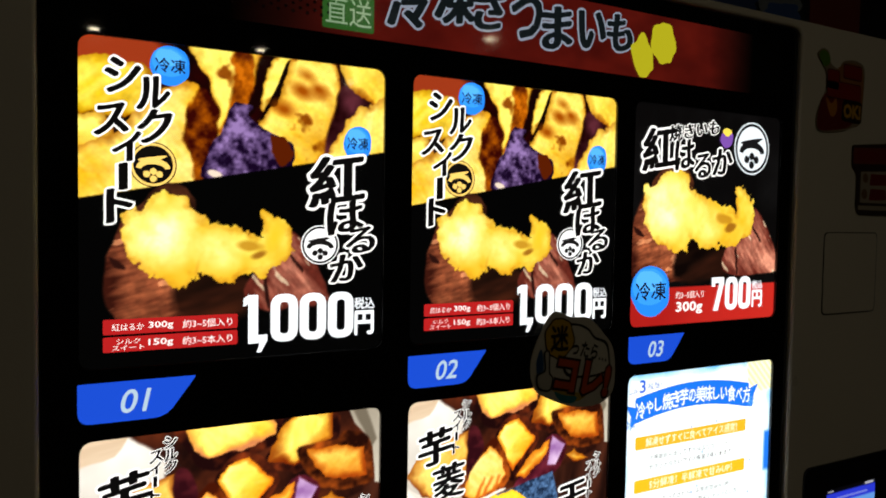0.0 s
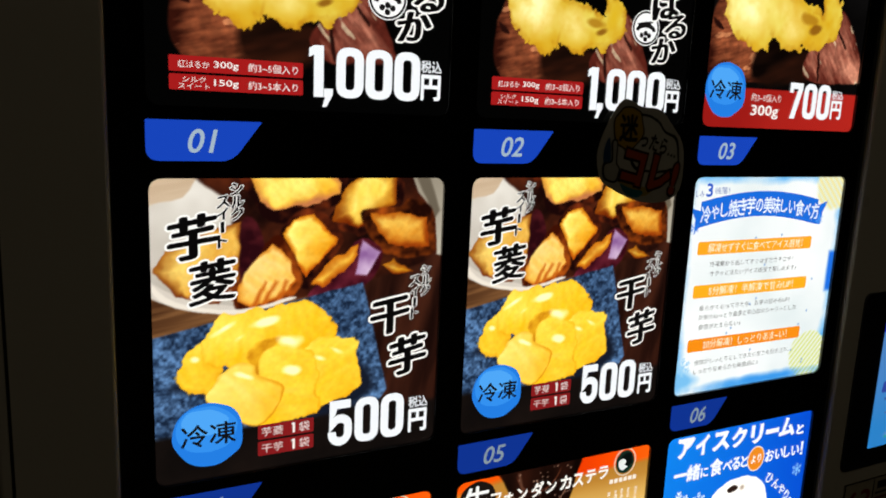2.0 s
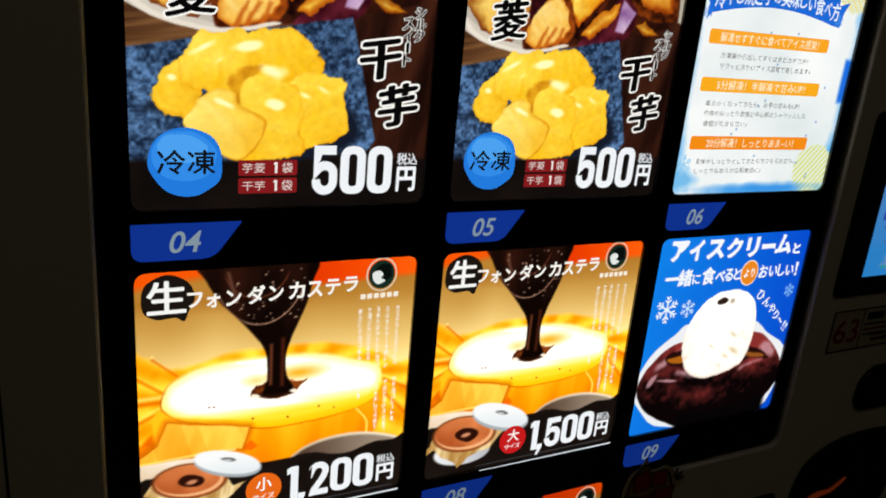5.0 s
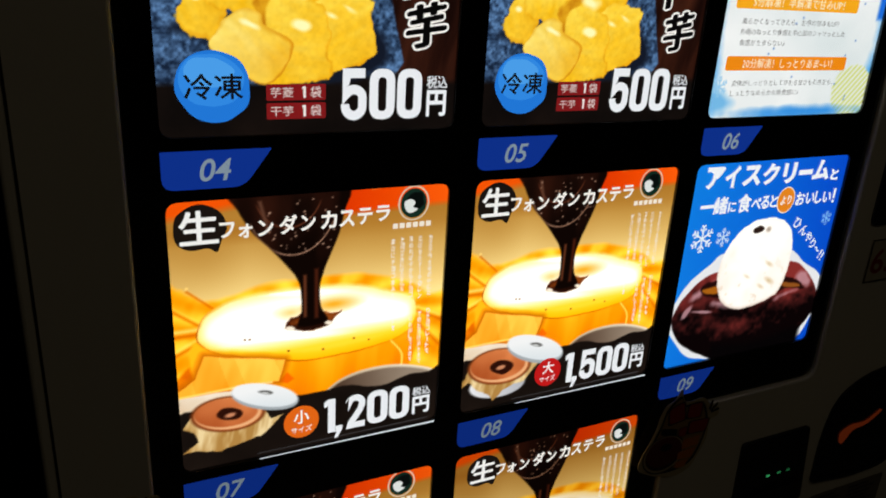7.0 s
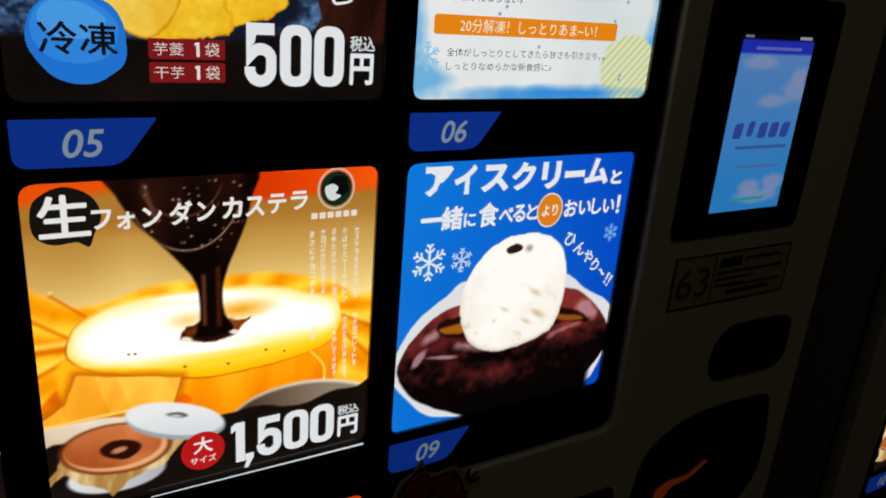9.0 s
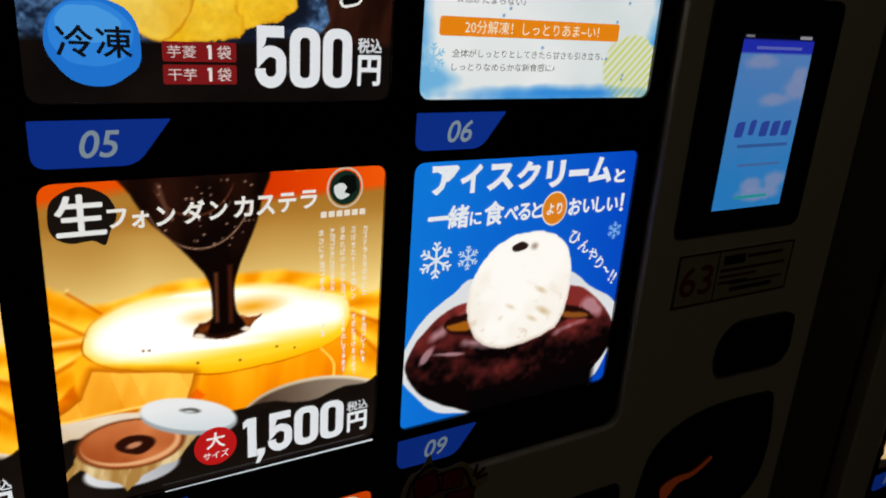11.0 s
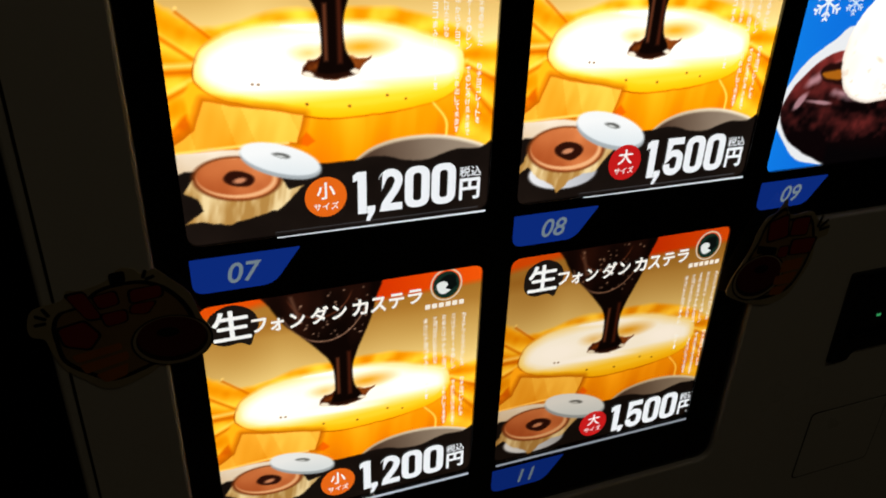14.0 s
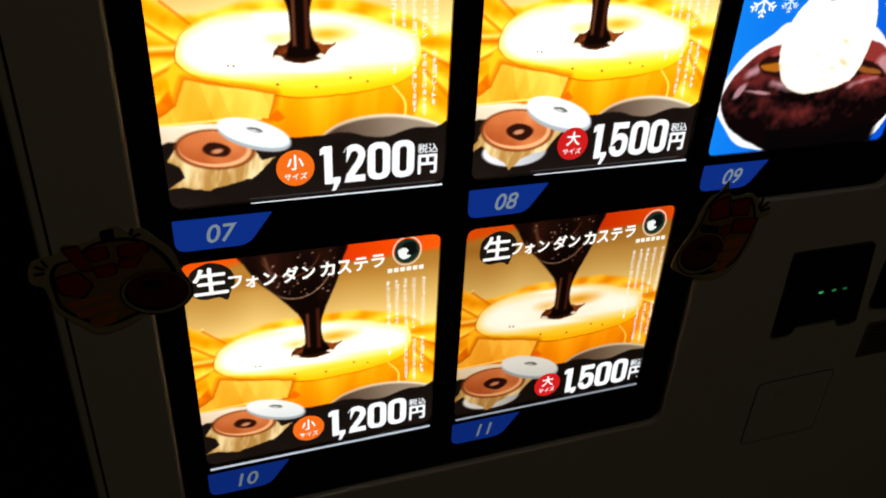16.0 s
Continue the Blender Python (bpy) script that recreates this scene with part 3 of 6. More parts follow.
    flesh(c, [(0.768, 0.308), (0.812, 0.289), (0.889, 0.337), (0.816, 0.347)], 266, **cut)
    flesh(c, [(0.005, 0.29), (0.05, 0.225), (0.15, 0.17), (0.282, 0.14), (0.268, 0.34), (0.20, 0.41), (0.075, 0.375)], 270, **{**cut, "warm": (224, 150, 44), "pale": (250, 214, 110), "burnt": (110, 46, 12), "shade": 0.5})
    crust([(0.28, 0.15), (0.32, 0.13), (0.35, 0.22), (0.29, 0.31), (0.27, 0.33)], 275, (40, 8, 14), (110, 36, 40))
    c.lay(c.side([(0.0, 0.325), (0.075, 0.39), (0.26, 0.432), (0.44, 0.40), (0.44, 0.412), (0.26, 0.446), (0.07, 0.408), (0.0, 0.35)], 0.002), (236, 226, 210), 0.005)
    # slate and dried slices
    sl = c.side([(-0.05, 0.512), (0.70, 0.366), (0.802, 0.771), (0.74, 0.85), (0.01, 0.85), (-0.05, 0.85)], 0.002, curve=False)
    st = c.mixed((22, 36, 58), (96, 136, 184), 0.36 + 0.35 * c.cloud(5, 280, 3) + 0.42 * c.cloud(80, 281, 2) + 0.22 * (u - 0.3))
    c.lay(sl, st, 0.006)
    black = np.minimum(v - 0.838 + 0.035 * np.clip((u - 0.5) / 0.3, 0, 1) * (u < 0.86), 1)
    c.lay(black, c.mixed((12, 9, 8), (30, 21, 17), 0.3 + 0.4 * c.cloud(6, 282)), 0.02)
    shadow = c.side([(0.06, 0.66), (0.2, 0.73), (0.5, 0.84), (0.72, 0.79), (0.72, 0.68), (0.5, 0.6)], 0.004)
    c.lay(np.minimum(shadow, 0.835 - v), (20, 26, 40), 0.03)
    dry = dict(warm=(254, 192, 22), pale=(266, 230, 84), burnt=(226, 140, 4), spots=0.05, edge=0.012, rim=0.3, wob=0.013, rough=1.0, shade=0.2)
    flesh(c, [(0.072, 0.64), (0.092, 0.578), (0.135, 0.53), (0.19, 0.53), (0.22, 0.6), (0.19, 0.69), (0.14, 0.712), (0.09, 0.685)], 300, **dry)
    flesh(c, [(0.15, 0.55), (0.188, 0.463), (0.26, 0.445), (0.329, 0.434), (0.41, 0.42), (0.493, 0.41), (0.551, 0.458), (0.614, 0.545), (0.56, 0.62), (0.40, 0.64), (0.28, 0.64), (0.18, 0.61)], 310, **dry)
    flesh(c, [(0.50, 0.58), (0.60, 0.545), (0.681, 0.583), (0.685, 0.63), (0.691, 0.675), (0.70, 0.755), (0.589, 0.79), (0.53, 0.80), (0.52, 0.68)], 320, **dry)
    flesh(c, [(0.325, 0.60), (0.34, 0.57), (0.40, 0.56), (0.507, 0.585), (0.536, 0.66), (0.54, 0.74), (0.546, 0.824), (0.45, 0.838), (0.34, 0.845), (0.325, 0.70)], 330, **dry)
    c.lay(c.side([(0.296, 0.60), (0.34, 0.548), (0.40, 0.535), (0.385, 0.565), (0.345, 0.59), (0.33, 0.665), (0.315, 0.64)], 0.006, 24, 333), c.mixed((176, 96, 6), (236, 172, 30), 0.4 + 0.7 * c.cloud(18, 334)), 0.010)
    flesh(c, [(0.164, 0.735), (0.18, 0.685), (0.22, 0.635), (0.265, 0.612), (0.318, 0.625), (0.327, 0.658), (0.375, 0.68), (0.42, 0.713), (0.40, 0.78), (0.33, 0.842), (0.24, 0.80)], 340, **{**dry, "warm": (256, 196, 30), "pale": (264, 236, 120), "burnt": (206, 118, 4), "wob": 0.004, "rough": 0.7, "edge": 0.014, "rim": 0.5})
    for (x, y, rx, ry, a) in ((0.362, 0.477, 0.05, 0.016, -0.2), (0.43, 0.55, 0.05, 0.03, 0.3), (0.27, 0.525, 0.04, 0.02, -0.4), (0.546, 0.627, 0.03, 0.014, 0.4), (0.60, 0.60, 0.05, 0.014, 0.5), (0.22, 0.49, 0.04, 0.012, -0.5), (0.45, 0.66, 0.03, 0.02, 0.2), (0.13, 0.585, 0.02, 0.014, 0.2), (0.29, 0.66, 0.03, 0.012, 0.4)):
        m = np.clip(c.round(x, y, rx * 0.9, ry * 0.8, a, 0.9, int(x * 300)) / ry * 1.5, 0, 1)
        c.rgb = c.mixed(c.rgb, (276, 268, 206), m * 0.9)
    return c


def paint_castella(size=1.0):
    """Filled ring cake in baking paper under poured chocolate; size: that of the little cake set before it."""
    c = Canvas(GRID, GRID)
    u, v = c.u, c.v
    g = np.clip(v / 0.42, 0, 1)
    c.rgb[:] = c.mixed((160, 112, 48), (254, 228, 158), g ** 1.5 + 0.10 * c.cloud(3, 400, 2) + 0.12 * np.clip(1 - np.abs(u - 0.25) / 0.3, 0, 1))
    c.rgb = c.mixed(c.rgb, (150, 96, 34), np.clip(1 - np.abs(v - 0.11 - 0.03 * u) / 0.05, 0, 1) * 0.45 * np.clip(1.2 - np.abs(u - 0.2) * 2, 0.3, 1))
    c.lay(np.minimum(0.062 - 0.14 * u - v, 0.24 - u), (222, 92, 26), 0.03)
    c.lay(np.minimum(u - 0.56, 0.088 - 0.03 * (u - 0.6) - v), c.mixed((206, 66, 16), (236, 104, 34), (u - 0.6) * 2.2), 0.025)
    c.rgb = c.mixed(c.rgb, (252, 214, 130), np.clip(1 - np.abs(v - 0.0 + 0.012 * np.sin(u * 9)) / 0.012, 0, 1) * (u > 0.7) * 0.6)
    # baking paper behind and beside the cake
    ang = np.arctan2((v - 0.47) * 2.4, u - 0.49)
    pleat = 0.55 * np.sin(ang * 15 + 2.6 * c.cloud(3, 409, 2)) + 0.5 * c.cloud(6, 408, 3, 2.0, 0.7, 0.4)
    paper = c.mixed((232, 138, 10), (278, 226, 84), 0.5 + 0.55 * pleat + 0.1 * c.cloud(24, 411, 2))
    c.lay(c.side([(-0.05, 0.30), (0.02, 0.295), (0.07, 0.33), (0.12, 0.36), (0.3, 0.318), (0.45, 0.308), (0.62, 0.318), (0.78, 0.345), (0.88, 0.385), (0.95, 0.44), (1.05, 0.47), (1.05, 0.85), (-0.05, 0.85)], 0.008, 9, 412), paper, 0.018)
    for k, (x0, y0, x1, y1, w) in enumerate(((0.085, 0.44, -0.02, 0.36, 0.010), (0.08, 0.47, -0.02, 0.47, 0.014), (0.085, 0.50, -0.02, 0.55, 0.012), (0.10, 0.54, 0.0, 0.66, 0.016), (0.90, 0.50, 1.02, 0.56, 0.012), (0.89, 0.54, 1.0, 0.66, 0.014), (0.13, 0.38, 0.05, 0.31, 0.008))):
        dx, dy = x1 - x0, y1 - y0
        t = np.clip(((u - x0) * dx + (v - y0) * dy) / (dx * dx + dy * dy), 0, 1)
        away = np.hypot(u - x0 - t * dx, v - y0 - t * dy)
        c.rgb = c.mixed(c.rgb, (206, 104, 8), np.clip(1 - away / w, 0, 1) * 0.75)
        away = np.hypot(u - x0 - t * dx, v - y0 - t * dy + 1.3 * w)
        c.rgb = c.mixed(c.rgb, (282, 244, 150), np.clip(1 - away / w, 0, 1) * 0.7)
    c.lay(c.side([(0.10, 0.545), (0.085, 0.60), (0.02, 0.69), (-0.03, 0.70), (-0.03, 0.66), (0.03, 0.60)], 0.004, curve=False), c.mixed((196, 84, 4), (244, 146, 20), 0.45 + 0.6 * c.cloud(9, 414)), 0.012)
    # the cake's side, in facets
    side = c.side([(0.06, 0.50), (0.3, 0.57), (0.5, 0.60), (0.7, 0.59), (0.89, 0.52), (0.90, 0.62), (0.875, 0.72), (0.80, 0.80), (0.4, 0.80), (0.1, 0.72)])
    facet = np.sin(np.floor((u + 0.03 * c.cloud(3, 417, 1)) * 13) * 12.9898) * 0.5
    c.lay(side, c.mixed((226, 124, 6), (274, 190, 48), 0.62 + 0.28 * facet + 0.25 * c.cloud(4, 415, 3, 2.5, 0.6, 0.1) - (v - 0.66) * 3.2), 0.012)
    c.lay(np.minimum(0.004 - np.abs(u - 0.80 - (v - 0.61) * 0.42 - 0.012 * np.sin(v * 40)), np.minimum(v - 0.605, 0.73 - v)), (280, 226, 110), 0.006)
    c.lay(c.side([(0.352, 0.70), (0.385, 0.668), (0.41, 0.70), (0.385, 0.715)], 0.002, curve=False), (240, 112, 16), 0.008)
    # top of the cake
    rimline = [(0.077, 0.486), (0.086, 0.44), (0.118, 0.40), (0.188, 0.364), (0.315, 0.347), (0.435, 0.343), (0.614, 0.355), (0.744, 0.388), (0.85, 0.424), (0.888, 0.465), (0.892, 0.525), (0.865, 0.572), (0.80, 0.604), (0.65, 0.627), (0.48, 0.632), (0.37, 0.617), (0.256, 0.586), (0.15, 0.552), (0.097, 0.52)]
    d = c.side(rimline, 0.002, 20, 418)
    low_edge = np.clip((v - 0.50) / 0.05, 0, 1)
    line = np.maximum(np.clip((0.15 - u) * 12, 0, 1), low_edge * np.clip(0.55 + 0.5 * c.cloud(5, 419, 2), 0, 1))
    c.rgb = c.mixed(c.rgb, (150, 74, 8), np.clip(1 - np.abs(d + 0.002) / 0.005, 0, 1) * line)
    top = c.mixed((270, 244, 176), (278, 274, 262), np.clip(d / 0.05, 0, 1))
    top = c.mixed(top, (268, 216, 60), np.clip((v - 0.52 + 0.03 * (u - 0.5)) / 0.06, 0, 1) * 0.95 + np.clip(1 - d / 0.03, 0, 1) * np.clip((v - 0.42) * 6, 0.1, 0.8))
    top = c.mixed(top, (256, 184, 24), np.clip(1 - d / 0.04, 0, 1) * np.clip((v - 0.56) / 0.04, 0, 1) * 0.8)
    top = c.mixed(top, (240, 176, 60), np.clip(1 - np.hypot((u - 0.56) / 0.14, (v - 0.425) / 0.042), 0, 1) * 1.1 + np.clip(1 - np.hypot((u - 0.40) / 0.08, (v - 0.435) / 0.035), 0, 1) * 0.6)
    c.lay(np.where(v < 0.45, d * 0.35, d), top, 0.006)
    for (x, y, rx, ry) in ((0.24, 0.465, 0.15, 0.065), (0.74, 0.48, 0.13, 0.05), (0.42, 0.53, 0.24, 0.02), (0.45, 0.365, 0.2, 0.016)):
        c.rgb = c.mixed(c.rgb, (284, 280, 274), np.clip(c.round(x, y, rx, ry, 0.08) / ry * 1.5, 0, 1) * 0.95 * (d > 0.01))
    for (x, y) in ((0.235, 0.515), (0.252, 0.517), (0.39, 0.585), (0.52, 0.60), (0.64, 0.575), (0.70, 0.59)):
        c.lay(c.round(x, y, 0.0042, 0.0032, 0.4, 0.3), (110, 70, 30), 0.004)
    c.grade(1.13, 1.08, 130, 1.02)
    # well and poured chocolate
    c.lay(c.side([(0.378, 0.497), (0.392, 0.462), (0.43, 0.448), (0.50, 0.446), (0.56, 0.455), (0.592, 0.452), (0.565, 0.475), (0.545, 0.50), (0.49, 0.516), (0.43, 0.512)], 0.006, 26, 421), c.mixed((70, 24, 6), (176, 88, 26), 0.35 + 0.8 * c.cloud(14, 422)), 0.006)
    c.lay(c.round(0.475, 0.495, 0.075, 0.02, 0, 0.2, 8), (36, 13, 6), 0.008)
    for x, y in ((0.398, 0.497), (0.54, 0.495)):
        c.lay(c.round(x, y, 0.016, 0.007, 0.3, 0.3), (264, 250, 226))
    ch = c.side([(0.217, -0.03), (0.597, -0.03), (0.594, 0.084), (0.578, 0.157), (0.553, 0.219), (0.524, 0.285), (0.507, 0.359), (0.513, 0.43), (0.535, 0.488), (0.43, 0.495), (0.44, 0.436), (0.436, 0.349), (0.42, 0.301), (0.396, 0.267), (0.357, 0.219), (0.314, 0.171), (0.271, 0.123), (0.227, 0.046)], 0.001)
    cc = c.mixed((14, 5, 3), (84, 36, 20), 0.2 + 0.6 * c.cloud(6, 420, 3, 1.2, 0.5) + 0.35 * np.clip((u - 0.45) * 2, 0, 1) * (v > 0.27))
    c.lay(ch, cc, 0.007)
    bowl = np.abs(np.hypot((u - 0.415) / 0.165, (v + 0.005) / 0.225) - 1)
    c.lay(np.minimum(np.minimum(0.010 - bowl, ch - 0.006), v - 0.10), (176, 130, 104), 0.02)
    arc2 = np.abs(np.hypot((u - 0.40) / 0.12, (v + 0.02) / 0.14) - 1)
    c.lay(np.minimum(np.minimum(0.02 - arc2, ch), v - 0.04), (92, 46, 28), 0.03)
    for x, y0, y1, w, tone in ((0.453, 0.30, 0.46, 0.005, (112, 58, 34)), (0.495, 0.28, 0.47, 0.007, (70, 28, 14)), (0.30, 0.02, 0.13, 0.006, (96, 60, 44))):
        c.lay(np.minimum(w - np.abs(u - x - (0.25 * (v - y0) if x < 0.4 else 0.0)), np.minimum(v - y0, y1 - v)), tone, 0.010)
    for k in range(40):
        x, y = random.uniform(0.30, 0.57), random.uniform(0.02, 0.22)
        r = random.uniform(0.0016, 0.0042)
        c.lay(np.minimum(c.round(x, y, r, r * 0.7), ch - 0.008), (190, 148, 124), 0.004)
    # front flap of the paper
    flap = c.side([(0.092, 0.553), (0.20, 0.578), (0.30, 0.60), (0.377, 0.617), (0.352, 0.702), (0.30, 0.694), (0.22, 0.70), (0.10, 0.695), (-0.02, 0.722), (-0.02, 0.69), (0.06, 0.64)], 0.003, 14, 427, curve=False)
    c.lay(flap + 0.012, (206, 104, 0), 0.03)
    band = np.sin(np.floor((u * 1.0 - 0.28 * v + 0.02 * c.cloud(4, 428, 1)) * 17) * 7.31) * 0.5
    c.lay(flap, c.mixed((240, 150, 14), (280, 226, 104), 0.58 + 0.42 * band + 0.3 * c.cloud(5, 429, 3, 2.4, 0.6, 0.3) - 1.6 * (v - 0.64)), 0.005)
    c.lay(np.minimum(0.004 - np.abs(v - 0.695 - 0.03 * np.abs(u - 0.2)), 0.33 - u), (286, 232, 130), 0.006)
    c.rgb = np.where((flap > 0)[..., None], np.clip(c.rgb * (1.06, 1.0, 0.8), 0, 330), c.rgb)
    # dish, tin and black wave
    c.lay(c.side([(-0.05, 0.712), (0.05, 0.702), (0.19, 0.708), (0.3, 0.74), (0.2, 0.80), (-0.05, 0.80)], 0.003), c.mixed((226, 196, 156), (266, 252, 232), 0.5 + c.cloud(5, 439) * 0.6 - (v - 0.74) * 7), 0.006)
    tin = [(0.515, 0.80), (0.545, 0.765), (0.60, 0.733), (0.686, 0.714), (0.80, 0.714), (0.91, 0.738), (1.0, 0.782), (1.0, 0.86), (0.52, 0.86)]
    c.lay(c.side(tin), c.mixed((190, 158, 116), (250, 232, 200), 0.5 + (u - 0.6) * 2), 0.006)
    c.lay(c.side([(x, y + 0.012) for x, y in tin]), c.mixed((84, 62, 48), (184, 168, 146), (u - 0.55) * 2.0 + 0.1 * c.cloud(4, 441)), 0.010)
    wave = c.side([(-0.05, 0.786), (0.30, 0.80), (0.38, 0.785), (0.425, 0.774), (0.522, 0.776), (0.59, 0.768), (0.64, 0.773), (0.70, 0.79), (0.76, 0.799), (0.82, 0.785), (0.88, 0.772), (0.96, 0.776), (1.05, 0.772), (1.05, 1.2), (-0.05, 1.2)], 0.002, 20, 442)
    c.lay(wave, c.mixed((20, 14, 11), (38, 28, 22), 0.3 + 0.4 * c.cloud(5, 440)), 0.006)
    # small cake in its paper, and the lid
    x_, y_ = (0.05, 0.73) if size == 1.0 else (0.045, 0.735)
    T = lambda pts: [(x_ + (x - 0.05) * size, y_ + (y - 0.73) * size) for x, y in pts]
    R = lambda x, y, rx, ry, *more: c.round(*T([(x, y)])[0], rx * size, ry * size, *more)
    if size > 1.0:
        c.lay(R(0.165, 0.87, 0.115, 0.05, 0.05), c.mixed((176, 178, 184), (246, 246, 248), 0.5 + (0.2 - u) * 3), 0.006)
        wrap = [(0.045, 0.79), (0.03, 0.82), (0.0, 0.85), (0.012, 0.862), (0.045, 0.84), (0.065, 0.865), (0.13, 0.90), (0.15, 0.93), (0.19, 0.895), (0.27, 0.875), (0.33, 0.81), (0.28, 0.79)]
    else:
        wrap = [(0.039, 0.785), (0.008, 0.83), (0.043, 0.848), (0.058, 0.893), (0.0, 0.924), (0.07, 0.932), (0.14, 0.942), (0.20, 0.93), (0.28, 0.918), (0.314, 0.884), (0.368, 0.838), (0.32, 0.845), (0.304, 0.81)]
    c.lay(c.side(T(wrap), 0.006, 22, 450, curve=False), c.mixed((186, 138, 70), (250, 222, 164), 0.5 + 0.8 * c.cloud(12, 451, 3, 2.4, 0.7, 0.2) - (v - 0.86) * 3), 0.005)
    mc = R(0.168, 0.797, 0.122, 0.066, 0.13)
    c.lay(mc + 0.006, (120, 56, 20), 0.008)
    c.lay(mc, c.mixed((176, 80, 34), (238, 142, 82), 0.55 + 0.45 * c.cloud(8, 455, 3) + (0.80 - v) * 3), 0.006)
    c.lay(np.minimum(R(0.168, 0.797, 0.118, 0.062, 0.13), -R(0.160, 0.790, 0.114, 0.058, 0.13)), (250, 186, 130), 0.006)
    c.lay(R(0.171, 0.798, 0.050, 0.027, 0.12, 0.25, 5), (46, 16, 8), 0.005)
    c.lay(R(0.176, 0.802, 0.024, 0.011, -0.1, 0.6, 4), (214, 140, 100), 0.006)
    off = 0.0 if size == 1.0 else 0.010
    c.lay(R(0.303 + off, 0.759, 0.128, 0.048, 0.34), (170, 178, 182))
    c.lay(R(0.301 + off, 0.748, 0.127, 0.045, 0.34), c.mixed((252, 253, 252), (222, 232, 236), (v - 0.73) * 9 + 0.15 * c.cloud(4, 460, 2)), 0.005)
    c.lay(R(0.304 + off, 0.737, 0.024, 0.007, 0.3, 0.6), (96, 96, 92), 0.004)
    c.lay(R(0.301 + off, 0.739, 0.014, 0.003, 0.3, 0.4), (226, 228, 226), 0.004)
    return c


def paint_ice_cream():
    c = Canvas(GRID, GRID)
    u, v = c.u, c.v
    c.rgb[:] = c.mixed((16, 128, 232), (6, 74, 206), u * 0.9 + 0.08 * c.cloud(2, 500))
    c.lay(c.side([(-0.02, 0.76), (0.02, 0.66), (0.08, 0.57), (0.2, 0.49), (0.3, 0.44), (0.7, 0.46), (0.85, 0.55), (0.98, 0.62), (1.03, 0.72), (0.98, 0.92), (0.9, 0.99), (0.7, 1.02), (0.45, 1.02), (0.3, 1.0), (0.15, 0.96), (0.06, 0.87)], 0.002), (238, 240, 242))
    pot = c.side([(0.015, 0.75), (0.06, 0.65), (0.14, 0.58), (0.24, 0.535), (0.5, 0.52), (0.75, 0.53), (0.86, 0.58), (0.97, 0.68), (1.02, 0.78), (0.98, 0.88), (0.88, 0.97), (0.7, 1.03), (0.4, 1.02), (0.25, 0.97), (0.12, 0.9), (0.05, 0.83)], 0.004)
    light = 0.9 - (v - 0.60) * 3.4 + 0.5 * c.cloud(5, 510, 4, 0.7, 1.6, 0.2) + 0.18 * c.cloud(30, 511, 2)
    c.lay(pot, c.mixed((10, 3, 4), (140, 48, 44), light), 0.006)
    for (x, y, rx, ry, a) in ((0.15, 0.64, 0.09, 0.03, -0.5), (0.30, 0.70, 0.1, 0.025, 0.2), (0.88, 0.64, 0.07, 0.035, 0.6), (0.78, 0.71, 0.11, 0.02, -0.2), (0.10, 0.72, 0.05, 0.015, -0.8), (0.2, 0.73, 0.08, 0.008, 0.15)):
        m = np.clip(c.round(x, y, rx, ry, a, 0.7, 9 + int(x * 90)) / ry * 1.3, 0, 1)
        c.rgb = c.mixed(c.rgb, (206, 156, 164), m * 0.8)
    c.lay(c.side([(0.17, 0.6), (0.27, 0.575), (0.5, 0.6), (0.8, 0.62), (0.9, 0.70), (0.75, 0.68), (0.5, 0.72), (0.28, 0.67), (0.18, 0.64)], 0.01), (36, 12, 10), 0.01)
    c.lay(c.side([(0.18, 0.615), (0.27, 0.605), (0.28, 0.645), (0.2, 0.635)], 0.004), (176, 100, 20), 0.01)
    c.lay(c.side([(0.73, 0.645), (0.84, 0.66), (0.86, 0.685), (0.74, 0.67)], 0.004), (150, 84, 30), 0.01)
    ice = c.side([(0.524, 0.287), (0.64, 0.31), (0.72, 0.39), (0.742, 0.5), (0.735, 0.62), (0.69, 0.70), (0.6, 0.735), (0.486, 0.752), (0.38, 0.735), (0.31, 0.685), (0.27, 0.6), (0.26, 0.52), (0.30, 0.40), (0.39, 0.315)], 0.004, 20, 520)
    col = c.mixed((276, 272, 264), (252, 236, 214), np.clip((v - 0.52) * 2.2 + 0.35 * c.cloud(7, 521, 3), 0, 1))
    col = c.mixed(col, (232, 206, 176), np.clip((c.cloud(26, 522, 3) - 0.55) * 2, 0, 0.45) * np.clip((v - 0.45) * 5, 0.1, 1))
    c.lay(ice, c.mixed(col, (226, 204, 186), np.clip(1 - ice / 0.018, 0, 1) * np.clip((v - 0.4) * 2.4, 0.1, 0.8)), 0.005)
    c.lay(c.round(0.485, 0.342, 0.05, 0.02, -0.05, 0.5, 11), (44, 28, 22))
    c.lay(c.round(0.545, 0.345, 0.02, 0.018, 0.4, 0.6, 12), (170, 150, 130), 0.02)
    for (x, y, r) in ((0.62, 0.62, 0.025), (0.57, 0.645, 0.012), (0.46, 0.58, 0.01), (0.6, 0.53, 0.015)):
        c.lay(c.round(x, y, r * 0.7, r * 0.25, 0.5, 0.8, int(900 * x)), (224, 196, 150), 0.02)
    c.lay(np.minimum(v - 0.93 + 0.02 * np.sin(u * 8), 0.93 - np.abs(u - 0.62) * 1.7 - 0.4), (5, 3, 4), 0.05)
    return c


